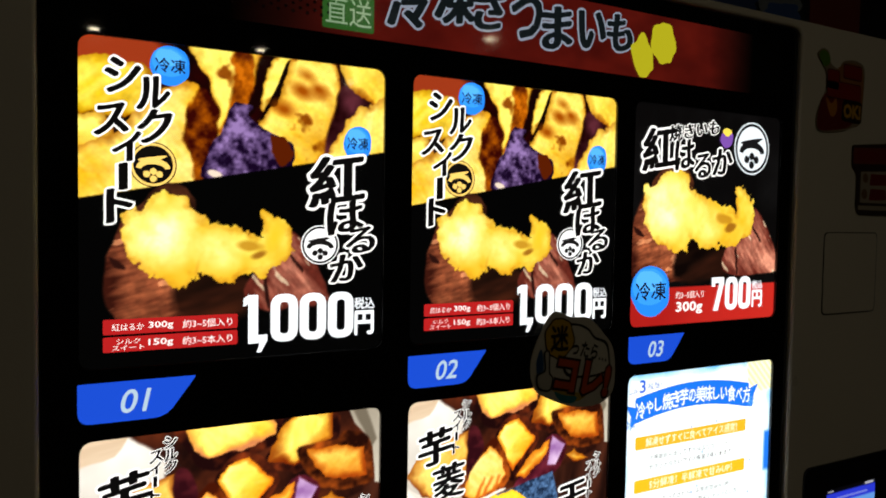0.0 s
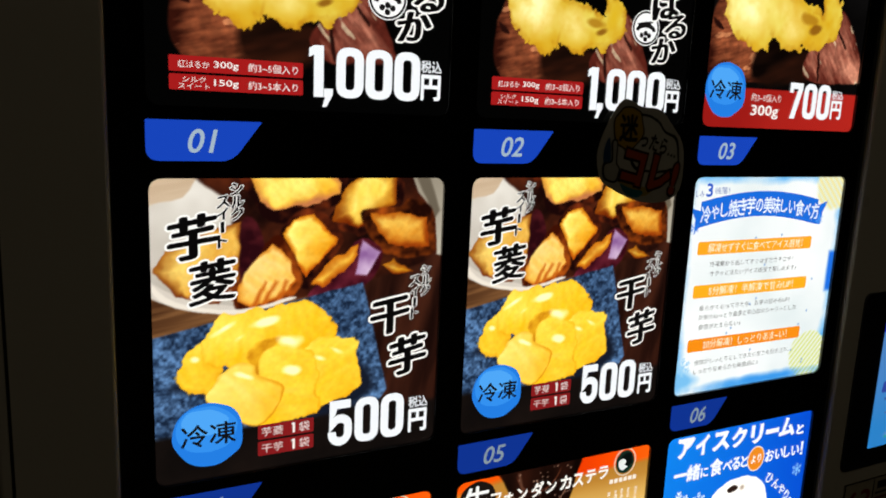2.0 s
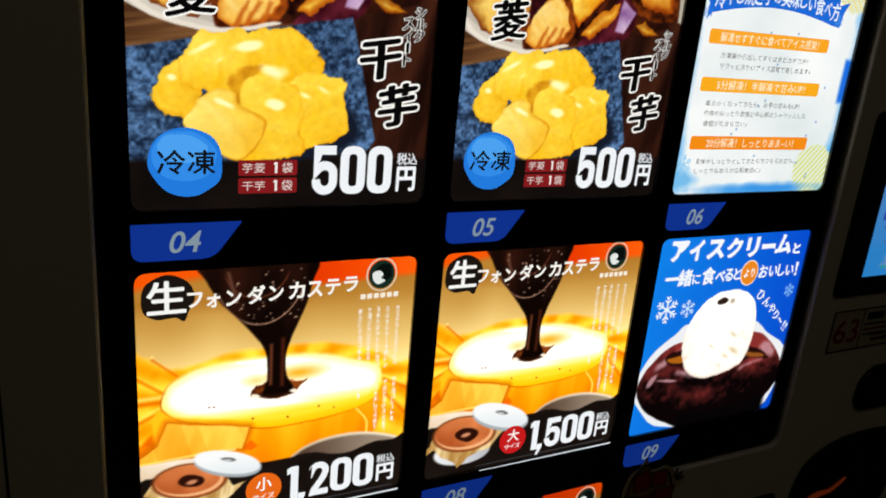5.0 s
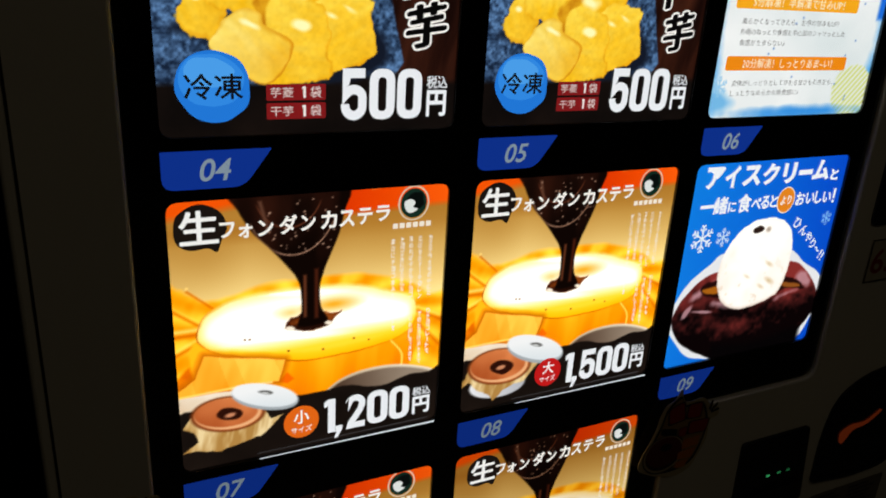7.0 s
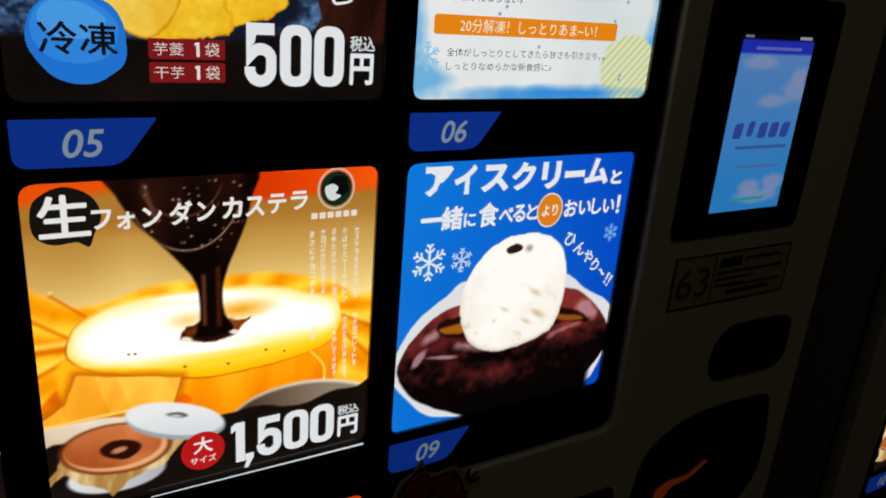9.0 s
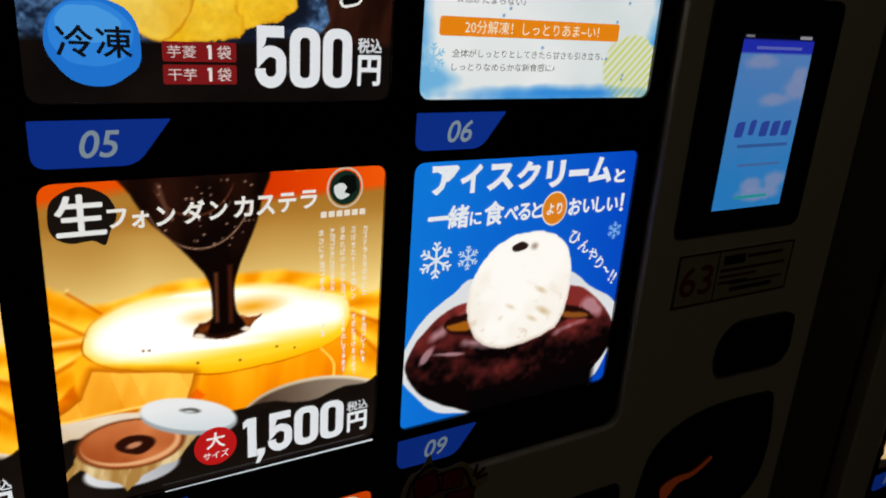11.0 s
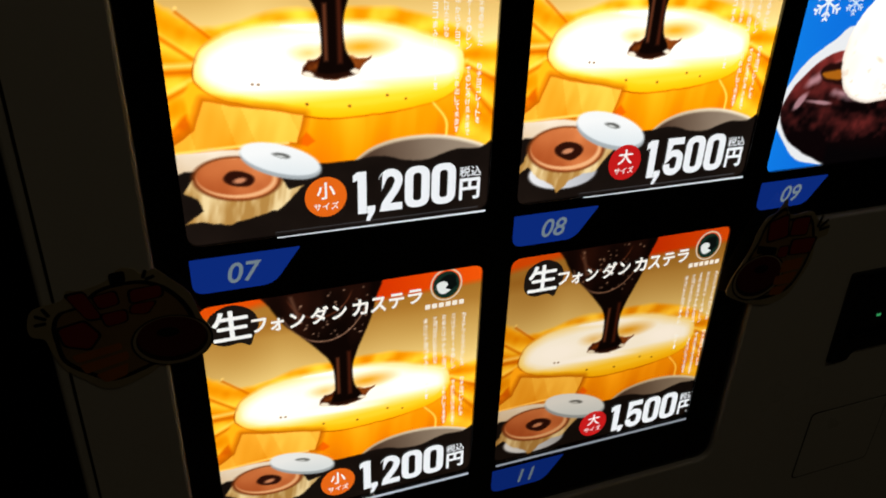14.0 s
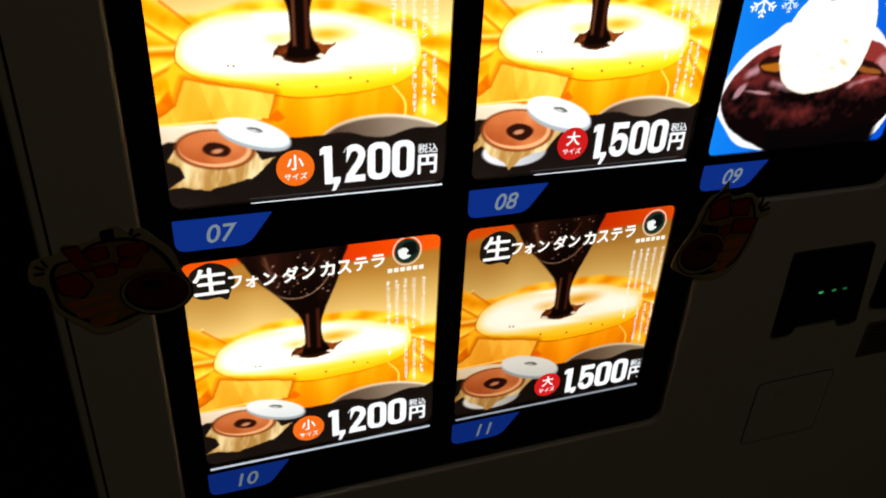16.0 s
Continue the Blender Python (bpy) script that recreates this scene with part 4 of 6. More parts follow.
def paint_leaflet():
    c = Canvas(GRID, GRID)
    u, v = c.u, c.v
    c.rgb[:] = c.mixed((222, 232, 232), (250, 252, 250), 0.5 + 0.5 * c.cloud(2.5, 600))
    far = np.minimum(np.minimum(u, 1 - u), np.minimum(v, 1 - v) * 1.3)
    blue = np.clip(1 - (far + 0.02 * c.cloud(6, 601)) / 0.045, 0, 1) * (0.55 + 0.5 * c.cloud(5, 602))
    c.rgb = c.mixed(c.rgb, (92, 176, 238), blue)
    c.lay(c.round(0.97, 0.03, 0.17, 0.13, 0, 0.1), c.mixed((236, 226, 158), (226, 232, 206), 0.5 + np.sin((u - v) * 160)), 0.02)
    c.lay(c.round(0.90, 0.90, 0.13, 0.13, 0, 0.08, 5), c.mixed((214, 222, 130), (232, 238, 226), 0.5 + np.sin((u + v) * 190)), 0.01)
    c.lay(np.minimum(0.022 - np.abs(u - 0.985), 0.1 - np.abs(v - 0.47)), (30, 110, 222), 0.02)
    c.lay(c.round(0.05, 0.93, 0.1, 0.05, 0, 0.5, 7), (120, 190, 236), 0.04)
    c.lay(c.round(0.6, 0.985, 0.3, 0.02, 0, 0.4, 9), (60, 150, 230), 0.03)
    for k in range(16):
        x, y = random.uniform(0.06, 0.94), random.uniform(0.05, 0.95)
        c.lay(c.round(x, y, 0.005, 0.005), (90, 140, 200))
    return c


def paint_header():
    c = Canvas(300, 50)
    u, v = c.u, c.v
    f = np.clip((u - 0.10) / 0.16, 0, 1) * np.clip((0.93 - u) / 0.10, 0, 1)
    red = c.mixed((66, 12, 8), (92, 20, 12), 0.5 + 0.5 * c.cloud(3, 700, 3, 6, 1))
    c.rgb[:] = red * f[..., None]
    return c


def paint_screen():
    c = Canvas(90, 150)
    u, v = c.u, c.v
    c.rgb[:] = c.mixed((112, 160, 232), (54, 156, 240), v * 1.2 + 0.15 * c.cloud(2, 800))
    for (x, y, rx, ry) in ((0.85, 0.3, 0.25, 0.08), (0.6, 0.36, 0.3, 0.05), (0.9, 0.22, 0.15, 0.06), (0.5, 0.86, 0.18, 0.05), (0.85, 0.84, 0.2, 0.07), (0.65, 0.92, 0.4, 0.05), (0.3, 0.15, 0.3, 0.05)):
        m = np.clip(c.round(x, y, rx, ry, 0, 0.2, 3) / ry * 2, 0, 1)
        c.rgb = c.mixed(c.rgb, (164, 178, 226), m * 0.8)
    c.lay(0.105 - v, (44, 58, 214), 0.012)
    c.lay(0.032 - v, (6, 6, 10), 0.006)
    return c


# ---- the machine ----
PW, PH = 0.207, 0.2075
COLS = [0.002, 0.232, 0.460]
ROWS_Z = [1.7325, 1.48, 1.2275, 0.975]
TALLER = [0.0, 0.0, 0.0027, 0.0]
X0, X1, ZB, ZT = -0.088, 0.955, 0.10, 1.836
DX0, DX1, DXM, DZ0, DZM, DZ1 = -0.016, 0.684, 0.472, 0.711, 0.975, 1.823


def display_outline(grow=0.0):
    g = grow
    pts = [(DX0 - g, DZ0 - g), (DXM + g, DZ0 - g), (DXM + g, DZM - g), (DX1 + g, DZM - g), (DX1 + g, DZ1 + g), (DX0 - g, DZ1 + g)]
    return rounded(pts, [0.012, 0.016, 0.012, 0.016, 0.014, 0.014])


def rect(x0, z0, x1, z1, r=0.008):
    return rounded([(x0, z0), (x1, z0), (x1, z1), (x0, z1)], r)


def plate_at(x, z, more):
    return rect(x, z - PH, x + PW, z + more, 0.009)


def machine_shell(m, label, slots, tags):
    """Cabinet, front door, black display with its openings, lit number tags."""
    top = thing("vending_machine", m, label, "vending machine")
    part("cabinet", box(X0 + 0.004, X1 - 0.004, 0.016, 0.80, ZB - 0.02, ZT - 0.004, 0.006), M_SIDE, top)
    part("plinth", box(X0 + 0.03, X1 - 0.03, 0.05, 0.76, 0.0, ZB - 0.02), M_MATTBLACK, top)
    outer = rounded([(X0, ZB), (X1, ZB), (X1, ZT), (X0, ZT)], 0.012)
    door = sheet_mesh("door", [outer, display_outline(0.004)], 0.014, 0.003, -0.003)
    link_mesh("door", moved(door, y=-0.005), M_WHITE, top, "cream coated steel front door")
    holes = [plate_at(COLS[c], ROWS_Z[r], TALLER[r]) for r, c in slots]
    face = sheet_mesh("display_face", [display_outline(0.003), *holes], 0.003)
    link_mesh("display_face", face, M_BLACK, top, "glossy black acrylic display face")
    part("display_back", box(DX0 + 0.004, DX1 - 0.004, 0.0145, 0.0156, DZM, DZ1 - 0.004), M_MATTBLACK, top)
    # tag brightness is put into the glow, set dimmer for each lower row
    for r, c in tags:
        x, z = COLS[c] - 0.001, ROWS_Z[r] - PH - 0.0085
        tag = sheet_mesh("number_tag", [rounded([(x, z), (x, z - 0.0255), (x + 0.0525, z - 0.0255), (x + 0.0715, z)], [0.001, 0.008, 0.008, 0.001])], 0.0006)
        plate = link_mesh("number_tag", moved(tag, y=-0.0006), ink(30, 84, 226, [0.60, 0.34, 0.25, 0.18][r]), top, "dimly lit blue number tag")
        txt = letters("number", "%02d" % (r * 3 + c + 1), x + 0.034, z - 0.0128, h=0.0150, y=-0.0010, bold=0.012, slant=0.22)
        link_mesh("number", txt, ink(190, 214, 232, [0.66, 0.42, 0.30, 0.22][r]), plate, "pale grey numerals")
    return top


ALL = [(r, c) for r in range(4) for c in range(3) if (r, c) != (3, 2)]
main = machine_shell(pose(0, 0, 0), "cream frozen food vending machine with lit product panels", ALL, ALL)

# door seams, cover plates
for i, (x0, z0, x1, z1) in enumerate([(0.738, 1.525, 0.834, 1.613), (0.604, 0.639, 0.711, 0.729)]):
    ring = sheet_mesh("cover_plate", [rect(x0, z0, x1, z1, 0.006)], 0.002, 0.0006)
    link_mesh("cover_plate", moved(ring, y=-0.0060), M_WHITE, main, "flush service cover")
    seam = sheet_mesh("seam", [rect(x0 - 0.0016, z0 - 0.0016, x1 + 0.0016, z1 + 0.0016, 0.007), rect(x0 - 0.0002, z0 - 0.0002, x1 + 0.0002, z1 + 0.0002, 0.006)], 0.0006)
    link_mesh("seam", moved(seam, y=-0.0056), M_GAP, main)
part("edge_seam", box(X0 + 0.0075, X0 + 0.0092, -0.0056, -0.0040, ZB + 0.02, ZT - 0.02), M_GAP, main)

# header sign
HX0, HX1, HZ0, HZ1 = 0.03, 0.66, 1.7535, 1.812
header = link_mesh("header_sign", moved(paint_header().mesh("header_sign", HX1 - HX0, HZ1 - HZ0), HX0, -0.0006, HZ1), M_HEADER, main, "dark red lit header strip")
for k, (ch, x, z, s) in enumerate([("冷", 0.232, 1.786, 0.042), ("凍", 0.272, 1.794, 0.042), ("さ", 0.303, 1.790, 0.034), ("つ", 0.340, 1.789, 0.036), ("ま", 0.372, 1.785, 0.036), ("い", 0.410, 1.789, 0.034), ("も", 0.442, 1.790, 0.034)]):
    link_mesh("letter_outline", letters("letter_outline", ch, x - 0.005, z, h=s * 0.92, w=s * 0.80, y=-0.0010, grow=0.045, nib=(0.055, 0.022), rise=0.16), ink(150, 160, 176, 0.55), header)
    link_mesh("letter", letters("letter", ch, x - 0.005, z, h=s * 0.92, w=s * 0.80, y=-0.0013, nib=(0.055, 0.022), rise=0.16), ink(16, 22, 24, 0.6), header)
stamp = link_mesh("stamp", sheet_mesh("stamp", [rect(0.158, 1.757, 0.198, 1.805, 0.002)]), ink(44, 92, 34, 0.5), header)
moved(stamp.data, y=-0.0010)
link_mesh("lettering", letters("lettering", "産地\n直送", 0.178, 1.781, w=0.036, h=0.042, y=-0.0013, bold=0.01), ink(150, 180, 140, 0.45), header)
for (x, z, rx, rz, s) in ((0.465, 1.773, 0.013, 0.019, 2), (0.491, 1.788, 0.0155, 0.019, 5)):
    link_mesh("printed_slice", moved(sheet_mesh("printed_slice", [oval(x, z, rx, rz, 40, 0.2, 0.25, s)]), y=-0.0014), ink(190, 182, 30, 0.6), header)
for i in range(14):
    for j in range(6 - i // 4):
        x, z = 0.095 + i * 0.0052, 1.765 + j * 0.0055 + (i % 2) * 0.0027
        link_mesh("dot", moved(sheet_mesh("dot", [oval(x, z, 0.0013, 0.0013, 6)]), y=-0.0011), ink(10, 3, 3, 0.3), header)

# payment terminal
terminal = thing("payment_terminal", pose(0, -0.0055, 0), "black glossy touch-screen payment terminal set in the door", "payment terminal")
link_mesh("housing", moved(sheet_mesh("housing", [rect(0.716, 1.150, 0.884, 1.356, 0.011)], 0.003, 0.001, -0.001), y=-0.002), M_MATTBLACK, terminal)
link_mesh("screen", moved(paint_screen().mesh("screen", 0.0925, 0.153), 0.756, -0.0023, 1.326), M_SCREEN, terminal, "pale blue lit screen")
for (x0, x1, z0, z1, col) in ((0.776, 0.835, 1.312, 1.3145, (120, 132, 236)), (0.775, 0.842, 1.228, 1.231, (70, 120, 200)), (0.78, 0.838, 1.211, 1.2135, (90, 140, 214)), (0.785, 0.828, 1.181, 1.184, (60, 190, 200)), (0.76, 0.77, 1.3215, 1.3235, (150, 150, 160)), (0.83, 0.846, 1.3212, 1.3238, (190, 190, 200))):
    part("screen_bar", box(x0 - 0.002, x1 - 0.002, -0.0027, -0.0024, z0 + 0.001, z1 + 0.001), ink(*col, 0.55), terminal)
for (x, w, z) in ((0.772, 0.013, 1.2455), (0.788, 0.010, 1.247), (0.804, 0.013, 1.2455), (0.819, 0.013, 1.2455), (0.834, 0.013, 1.2455)):
    link_mesh("wordmark_shape", moved(sheet_mesh("wordmark_shape", [rounded([(x - w / 2, z - 0.007), (x + w / 2 - 0.002, z - 0.007), (x + w / 2, z + 0.007), (x - w / 2 + 0.002, z + 0.006)], 0.003)]), y=-0.0026), ink(58, 86, 190, 0.6), terminal)

# notice plate
notice = thing("notice_plate", pose(-0.004, -0.0056, 0.002), "white notice plate with red numerals and small print", "notice")
link_mesh("plate", moved(sheet_mesh("plate", [rect(0.733, 1.080, 0.892, 1.131, 0.001)], 0.0006), y=-0.0006), paint(196, 184, 160), notice)
for (x0, x1, z0, z1) in ((0.733, 0.892, 1.1295, 1.131), (0.733, 0.892, 1.080, 1.0815), (0.733, 0.7345, 1.0815, 1.1295), (0.8905, 0.892, 1.0815, 1.1295), (0.785, 0.786, 1.0815, 1.1295)):
    part("border", box(x0, x1, -0.0011, -0.0007, z0, z1), paint(40, 34, 30), notice)
link_mesh("number", letters("number", "63", 0.7598, 1.1045, w=0.042, h=0.029, y=-0.0010, bold=0.01), paint(150, 30, 26), notice)
for (x0, x1, z, h, col) in ((0.793, 0.822, 1.120, 0.009, (40, 36, 32)), (0.826, 0.876, 1.1215, 0.003, (70, 60, 54)), (0.79, 0.882, 1.110, 0.0026, (70, 60, 54)), (0.79, 0.842, 1.1035, 0.0026, (120, 40, 32)), (0.79, 0.83, 1.0975, 0.0026, (70, 60, 54)), (0.806, 0.882, 1.0955, 0.0022, (70, 60, 54)), (0.808, 0.868, 1.0895, 0.004, (50, 44, 40))):
    part("text_bar", box(x0, x1, -0.0011, -0.0007, z - h / 2, z + h / 2), paint(*col), notice)

# card reader pad
reader = thing("reader_pad", pose(-0.003, -0.0055, 0.001), "small black glossy contactless reader pad on the door", "card reader")
link_mesh("pad", moved(sheet_mesh("pad", [rounded([(0.815, 0.995), (0.908, 0.992), (0.921, 1.008), (0.918, 1.048), (0.905, 1.052), (0.828, 1.053), (0.808, 1.036), (0.806, 1.01)], 0.012)], 0.006, 0.003, -0.003), y=-0.005), M_BLACK, reader)
link_mesh("pad_face", moved(sheet_mesh("pad_face", [rounded([(0.822, 1.003), (0.905, 1.0), (0.912, 1.012), (0.91, 1.042), (0.832, 1.045), (0.816, 1.03)], 0.01)], 0.001), y=-0.0062), M_MATTBLACK, reader)

# coin scoop
scoop = thing("coin_scoop", pose(0, -0.0055, 0), "black leaf-shaped coin scoop with an orange lit lever line", "coin slot")
LEAF = [(0.728, 0.815), (0.726, 0.88), (0.738, 0.935), (0.785, 0.958), (0.84, 0.963), (0.911, 0.959), (0.924, 0.90), (0.920, 0.845), (0.872, 0.808), (0.80, 0.806)]
leaf = rounded(LEAF, [0.008, 0.05, 0.05, 0.05, 0.04, 0.008, 0.06, 0.06, 0.05, 0.03])
hole = rounded([(0.5 * (x - 0.826) * 1.8 + 0.826, 0.5 * (z - 0.882) * 1.8 + 0.882) for x, z in LEAF], [0.007, 0.05, 0.05, 0.05, 0.04, 0.007, 0.06, 0.06, 0.05, 0.03])
link_mesh("surround", moved(sheet_mesh("surround", [leaf, hole], 0.004, 0.0015, -0.0015), y=-0.0035), M_BLACK, scoop)
link_mesh("bowl", moved(sheet_mesh("bowl", [leaf], 0.0008), y=-0.0012), M_BLACK, scoop)
link_mesh("lever_line", moved(sheet_mesh("lever_line", [smooth_loop([(0.767, 0.881), (0.785, 0.888), (0.81, 0.888), (0.833, 0.899), (0.834, 0.895), (0.812, 0.883), (0.79, 0.88), (0.78, 0.87), (0.773, 0.864), (0.768, 0.868)])], 0.001), x=-0.006, y=-0.0028), ink(150, 58, 22, 0.18), scoop, "dim orange lit line")

# banknote slot
note = thing("banknote_unit", pose(-0.0165, -0.0055, 0.003), "black banknote intake with a tiny green status light", "banknote slot")
link_mesh("bezel", moved(sheet_mesh("bezel", [rounded([(0.613, 0.796), (0.638, 0.796), (0.641, 0.806), (0.702, 0.806), (0.705, 0.796), (0.730, 0.797), (0.716, 0.902), (0.609, 0.902)], 0.005)], 0.006, 0.002, -0.002), y=-0.004), M_MATTBLACK, note)
part("slot", box(0.632, 0.708, -0.0048, -0.0038, 0.838, 0.8445), M_GAP, note)
part("slot_lip", box(0.628, 0.711, -0.0085, -0.0035, 0.826, 0.8325, 0.0015), M_BLACK, note)
for x, s in ((0.657, 0.5), (0.675, 0.22), (0.690, 0.12)):
    part("status_light", box(x, x + 0.005, -0.0046, -0.0038, 0.847, 0.8495), ink(70, 200, 120, s), note)

# price list label under the scoop
lab = thing("instruction_label", pose(-0.018, -0.0056, 0.008), "grey label with rows of small print on the door", "label")
link_mesh("sheet", moved(sheet_mesh("sheet", [rect(0.757, 0.733, 0.895, 0.783, 0.002)], 0.0005), y=-0.0005), paint(120, 108, 92), lab)
for i in range(7):
    for j in range(2):
        part("text_bar", box(0.763 + j * 0.066, 0.763 + j * 0.066 + 0.045 + 0.006 * ((i * 5 + j * 3) % 3) - 0.006, -0.0010, -0.0006, 0.7765 - i * 0.0063 - 0.0014, 0.7765 - i * 0.0063 + 0.0014), paint(60, 52, 46), lab)

# ---- product panels ----


class Panel:
    """A backlit product panel: a light box behind a printed sheet, with lettering and badges laid on."""

    def __init__(self, print_mesh, label, extra=()):
        self.ob = thing("product_panel", pose(0, 0, 0), label, "product panel", "lit product panels")
        link_mesh("light_box", part_box, M_MATTBLACK, self.ob)
        self.sheet = link_mesh("printed_sheet", print_mesh, M_PRINT, self.ob, "backlit printed photograph")
        self.level = 1

    def y(self, k):
        return -0.0002 * k

    def text(self, name, s, u, v, w=None, h=None, color=(250, 250, 250), k=4, power=1.0, parent=None, **kw):
        mesh = letters(name, s, u * PW, -v * PH, w and w * PW, h and h * PH, self.y(k), **kw)
        return link_mesh(name, mesh, ink(*color, power), parent or self.ob)

    def brush(self, name, s, u, v, w, h, grow=0.05, bold=0.035, k=4, inner=(8, 7, 7), outer=(248, 246, 240), parent=None, **kw):
        """Brush lettering with a light edge: thick uprights, thin cross strokes that climb to the right."""
        kw = {"nib": (bold * 1.35, bold * 0.55), "rise": 0.17, **kw}
        o = self.text(name, s, u, v, w, h, outer, k, bold=bold, grow=grow, parent=parent, **kw)
        self.text("brush_core", s, u, v, w, h, inner, k + 1, bold=bold, parent=o, **kw)
        return o

    def shape(self, name, loop, color, k=3, power=1.0, holes=(), parent=None):
        mesh = sheet_mesh(name, [[(x * PW, -y * PH) for x, y in l] for l in (loop, *holes)])
        return link_mesh(name, moved(mesh, y=self.y(k)), ink(*color, power), parent or self.ob)

    def badge(self, u, v, rx, ry, s=1.0, k=3):
        b = self.shape("frozen_badge", oval(u, v, rx, ry, 48, 0.3, 0.07, 3), (34, 122, 220), k)
        self.shape("badge_tint", oval(u - 0.05 * rx, v - 0.16 * ry, rx * 0.86, ry * 0.74, 40, 0.1, 0.1, 6), (50, 140, 232), k + 0.3, parent=b)
        self.shape("badge_tint", oval(u - 0.1 * rx, v - 0.38 * ry, rx * 0.66, ry * 0.42, 36, 0.1, 0.15, 6), (76, 162, 240), k + 0.6, parent=b)
        self.text("badge_lettering", "冷凍", u, v, rx * 1.55, ry * 0.72, (16, 18, 24), k + 1, bold=0.015, parent=b)
        return b

    def crest(self, u, v, rx, ry, ground, line, k=3):
        """Round crest: a ring, a sweep and a few seeds."""
        c = self.shape("round_crest", oval(u, v, rx, ry), ground, k)
        self.shape("crest_ring", oval(u, v, rx * 0.95, ry * 0.95), line, k + 0.3, holes=[oval(u, v, rx * 0.84, ry * 0.84)], parent=c)
        arch = [(u + rx * 0.72 * math.cos(a), v + ry * 0.15 - ry * 0.42 * math.sin(a)) for a in np.linspace(0, math.pi, 14)]
        arch += [(u - rx * 0.5 * math.cos(a), v + ry * 0.2 - ry * 0.22 * math.sin(a)) for a in np.linspace(0, math.pi, 14)]
        self.shape("crest_sweep", arch, line, k + 0.3, parent=c)
        for x, y in ((-0.28, 0.42), (0.26, 0.42), (0.0, 0.62), (0.0, 0.3)):
            self.shape("crest_seed", oval(u + x * rx, v + y * ry, rx * 0.15, ry * 0.15, 12), line, k + 0.3, parent=c)
        self.shape("crest_stroke", smooth_loop([(u - 0.65 * rx, v - 0.2 * ry), (u - 0.1 * rx, v - 0.34 * ry), (u + 0.6 * rx, v - 0.42 * ry), (u + 0.2 * rx, v - 0.2 * ry), (u - 0.3 * rx, v - 0.1 * ry)], 4), line, k + 0.3, parent=c)
        return c

    def price(self, s, u0, u1, v0, v1, yen_u):
        one = s.startswith("1,")
        h = (v1 - v0) * (0.855 if one else 1.0)
        wide = u1 - u0
        spots = [(0.0, 0.125), (0.128, 0.0), (0.234, 0.243), (0.493, 0.245), (0.756, 0.245)] if one else [(0.0, 0.315), (0.343, 0.315), (0.686, 0.315)]
        n = None
        for ch, (x, w) in zip(s, spots):
            kx = w * wide / (0.30 if ch == "1" else 0.58) if ch != "," else h
            top = v0 + (h * 0.83 if ch == "," else 0.0)
            loops = [[(u0 + x * wide + a * kx, top + b * h) for a, b in l] for l in numeral(ch)]
            o = self.shape("price", loops[0], (240, 243, 246), 4, holes=loops[1:], parent=n)
            n = n or o
        y = v0 + h * 0.70
        self.text("yen_sign", "円", yen_u, y, 0.076, h * 0.54, (240, 243, 246), bold=0.03, parent=n)
        self.text("tax_note", "税込", yen_u, v0 + h * 0.27, 0.080, h * 0.26, (225, 228, 232), bold=0.02, parent=n)
        return n


    def bar(self, u0, u1, v0, v1, color=(160, 26, 26), k=3, r=0.006):
        return self.shape("caption_bar", rounded([(u0, v0), (u1, v0), (u1, v1), (u0, v1)], r), color, k)

    def place(self, r, c):
        self.ob.matrix_basis = pose(COLS[c], 0.0035, ROWS_Z[r] + TALLER[r]) @ Matrix.Diagonal((1, 1, 1 + TALLER[r] / PH, 1))
        return self

    def again(self, r, c):
        return copy_thing(self.ob, pose(COLS[c], 0.0035, ROWS_Z[r]))


_bm = box(-0.001, PW + 0.001, 0.0006, 0.0105, -PH - 0.001, 0.001)
part_box = bpy.data.meshes.new("light_box")
_bm.to_mesh(part_box)
_bm.free()

# two-kinds panel
p = Panel(paint_two_kinds().mesh("photo", PW, PH), "lit panel with roast sweet potato photograph priced 1,000 yen")
t = p.brush("title_brush", "シ", 0.125, 0.105, 0.105, 0.115)
for ch, u, v, w, h in (("ル", 0.212, 0.152, 0.10, 0.105), ("ク", 0.215, 0.255, 0.105, 0.11), ("ス", 0.092, 0.243, 0.10, 0.095), ("イ", 0.135, 0.325, 0.085, 0.095), ("｜", 0.122, 0.415, 0.022, 0.085), ("ト", 0.115, 0.5, 0.075, 0.105)):
    p.brush("title_brush", ch, u, v, w, h, parent=t)
p.badge(0.262, 0.066, 0.06, 0.062)
p.badge(0.899, 0.268, 0.053, 0.062)
p.crest(0.212, 0.375, 0.07, 0.07, (14, 11, 8), (232, 190, 96))
t = p.brush("title_brush", "紅", 0.822, 0.398, 0.205, 0.18, 0.05, 0.03, 4)
for ch, u, v, w, h in (("は", 0.855, 0.528, 0.14, 0.115), ("る", 0.912, 0.610, 0.115, 0.095), ("か", 0.862, 0.705, 0.125, 0.10)):
    p.brush("title_brush", ch, u, v, w, h, 0.055, 0.034, 4, parent=t)
p.crest(0.762, 0.626, 0.07, 0.068, (246, 246, 244), (20, 18, 18), 3)
for v, a, g, b in ((0.876, "紅はるか", "300g", "約3~5個入り"), (0.93, "シルク\nスイート", "150g", "約3~5本入り")):
    bar = p.bar(0.067, 0.476, v - 0.0245, v + 0.0225)
    p.text("caption", a, 0.139, v, 0.092, 0.022 if "\n" not in a else 0.036, (236, 226, 220), 4, parent=bar)
    p.text("caption", g, 0.235, v, 0.074, 0.026, (240, 232, 226), 4, bold=0.012, parent=bar)
    p.text("caption", b, 0.380, v, 0.157, 0.027, (240, 232, 226), 4, parent=bar)
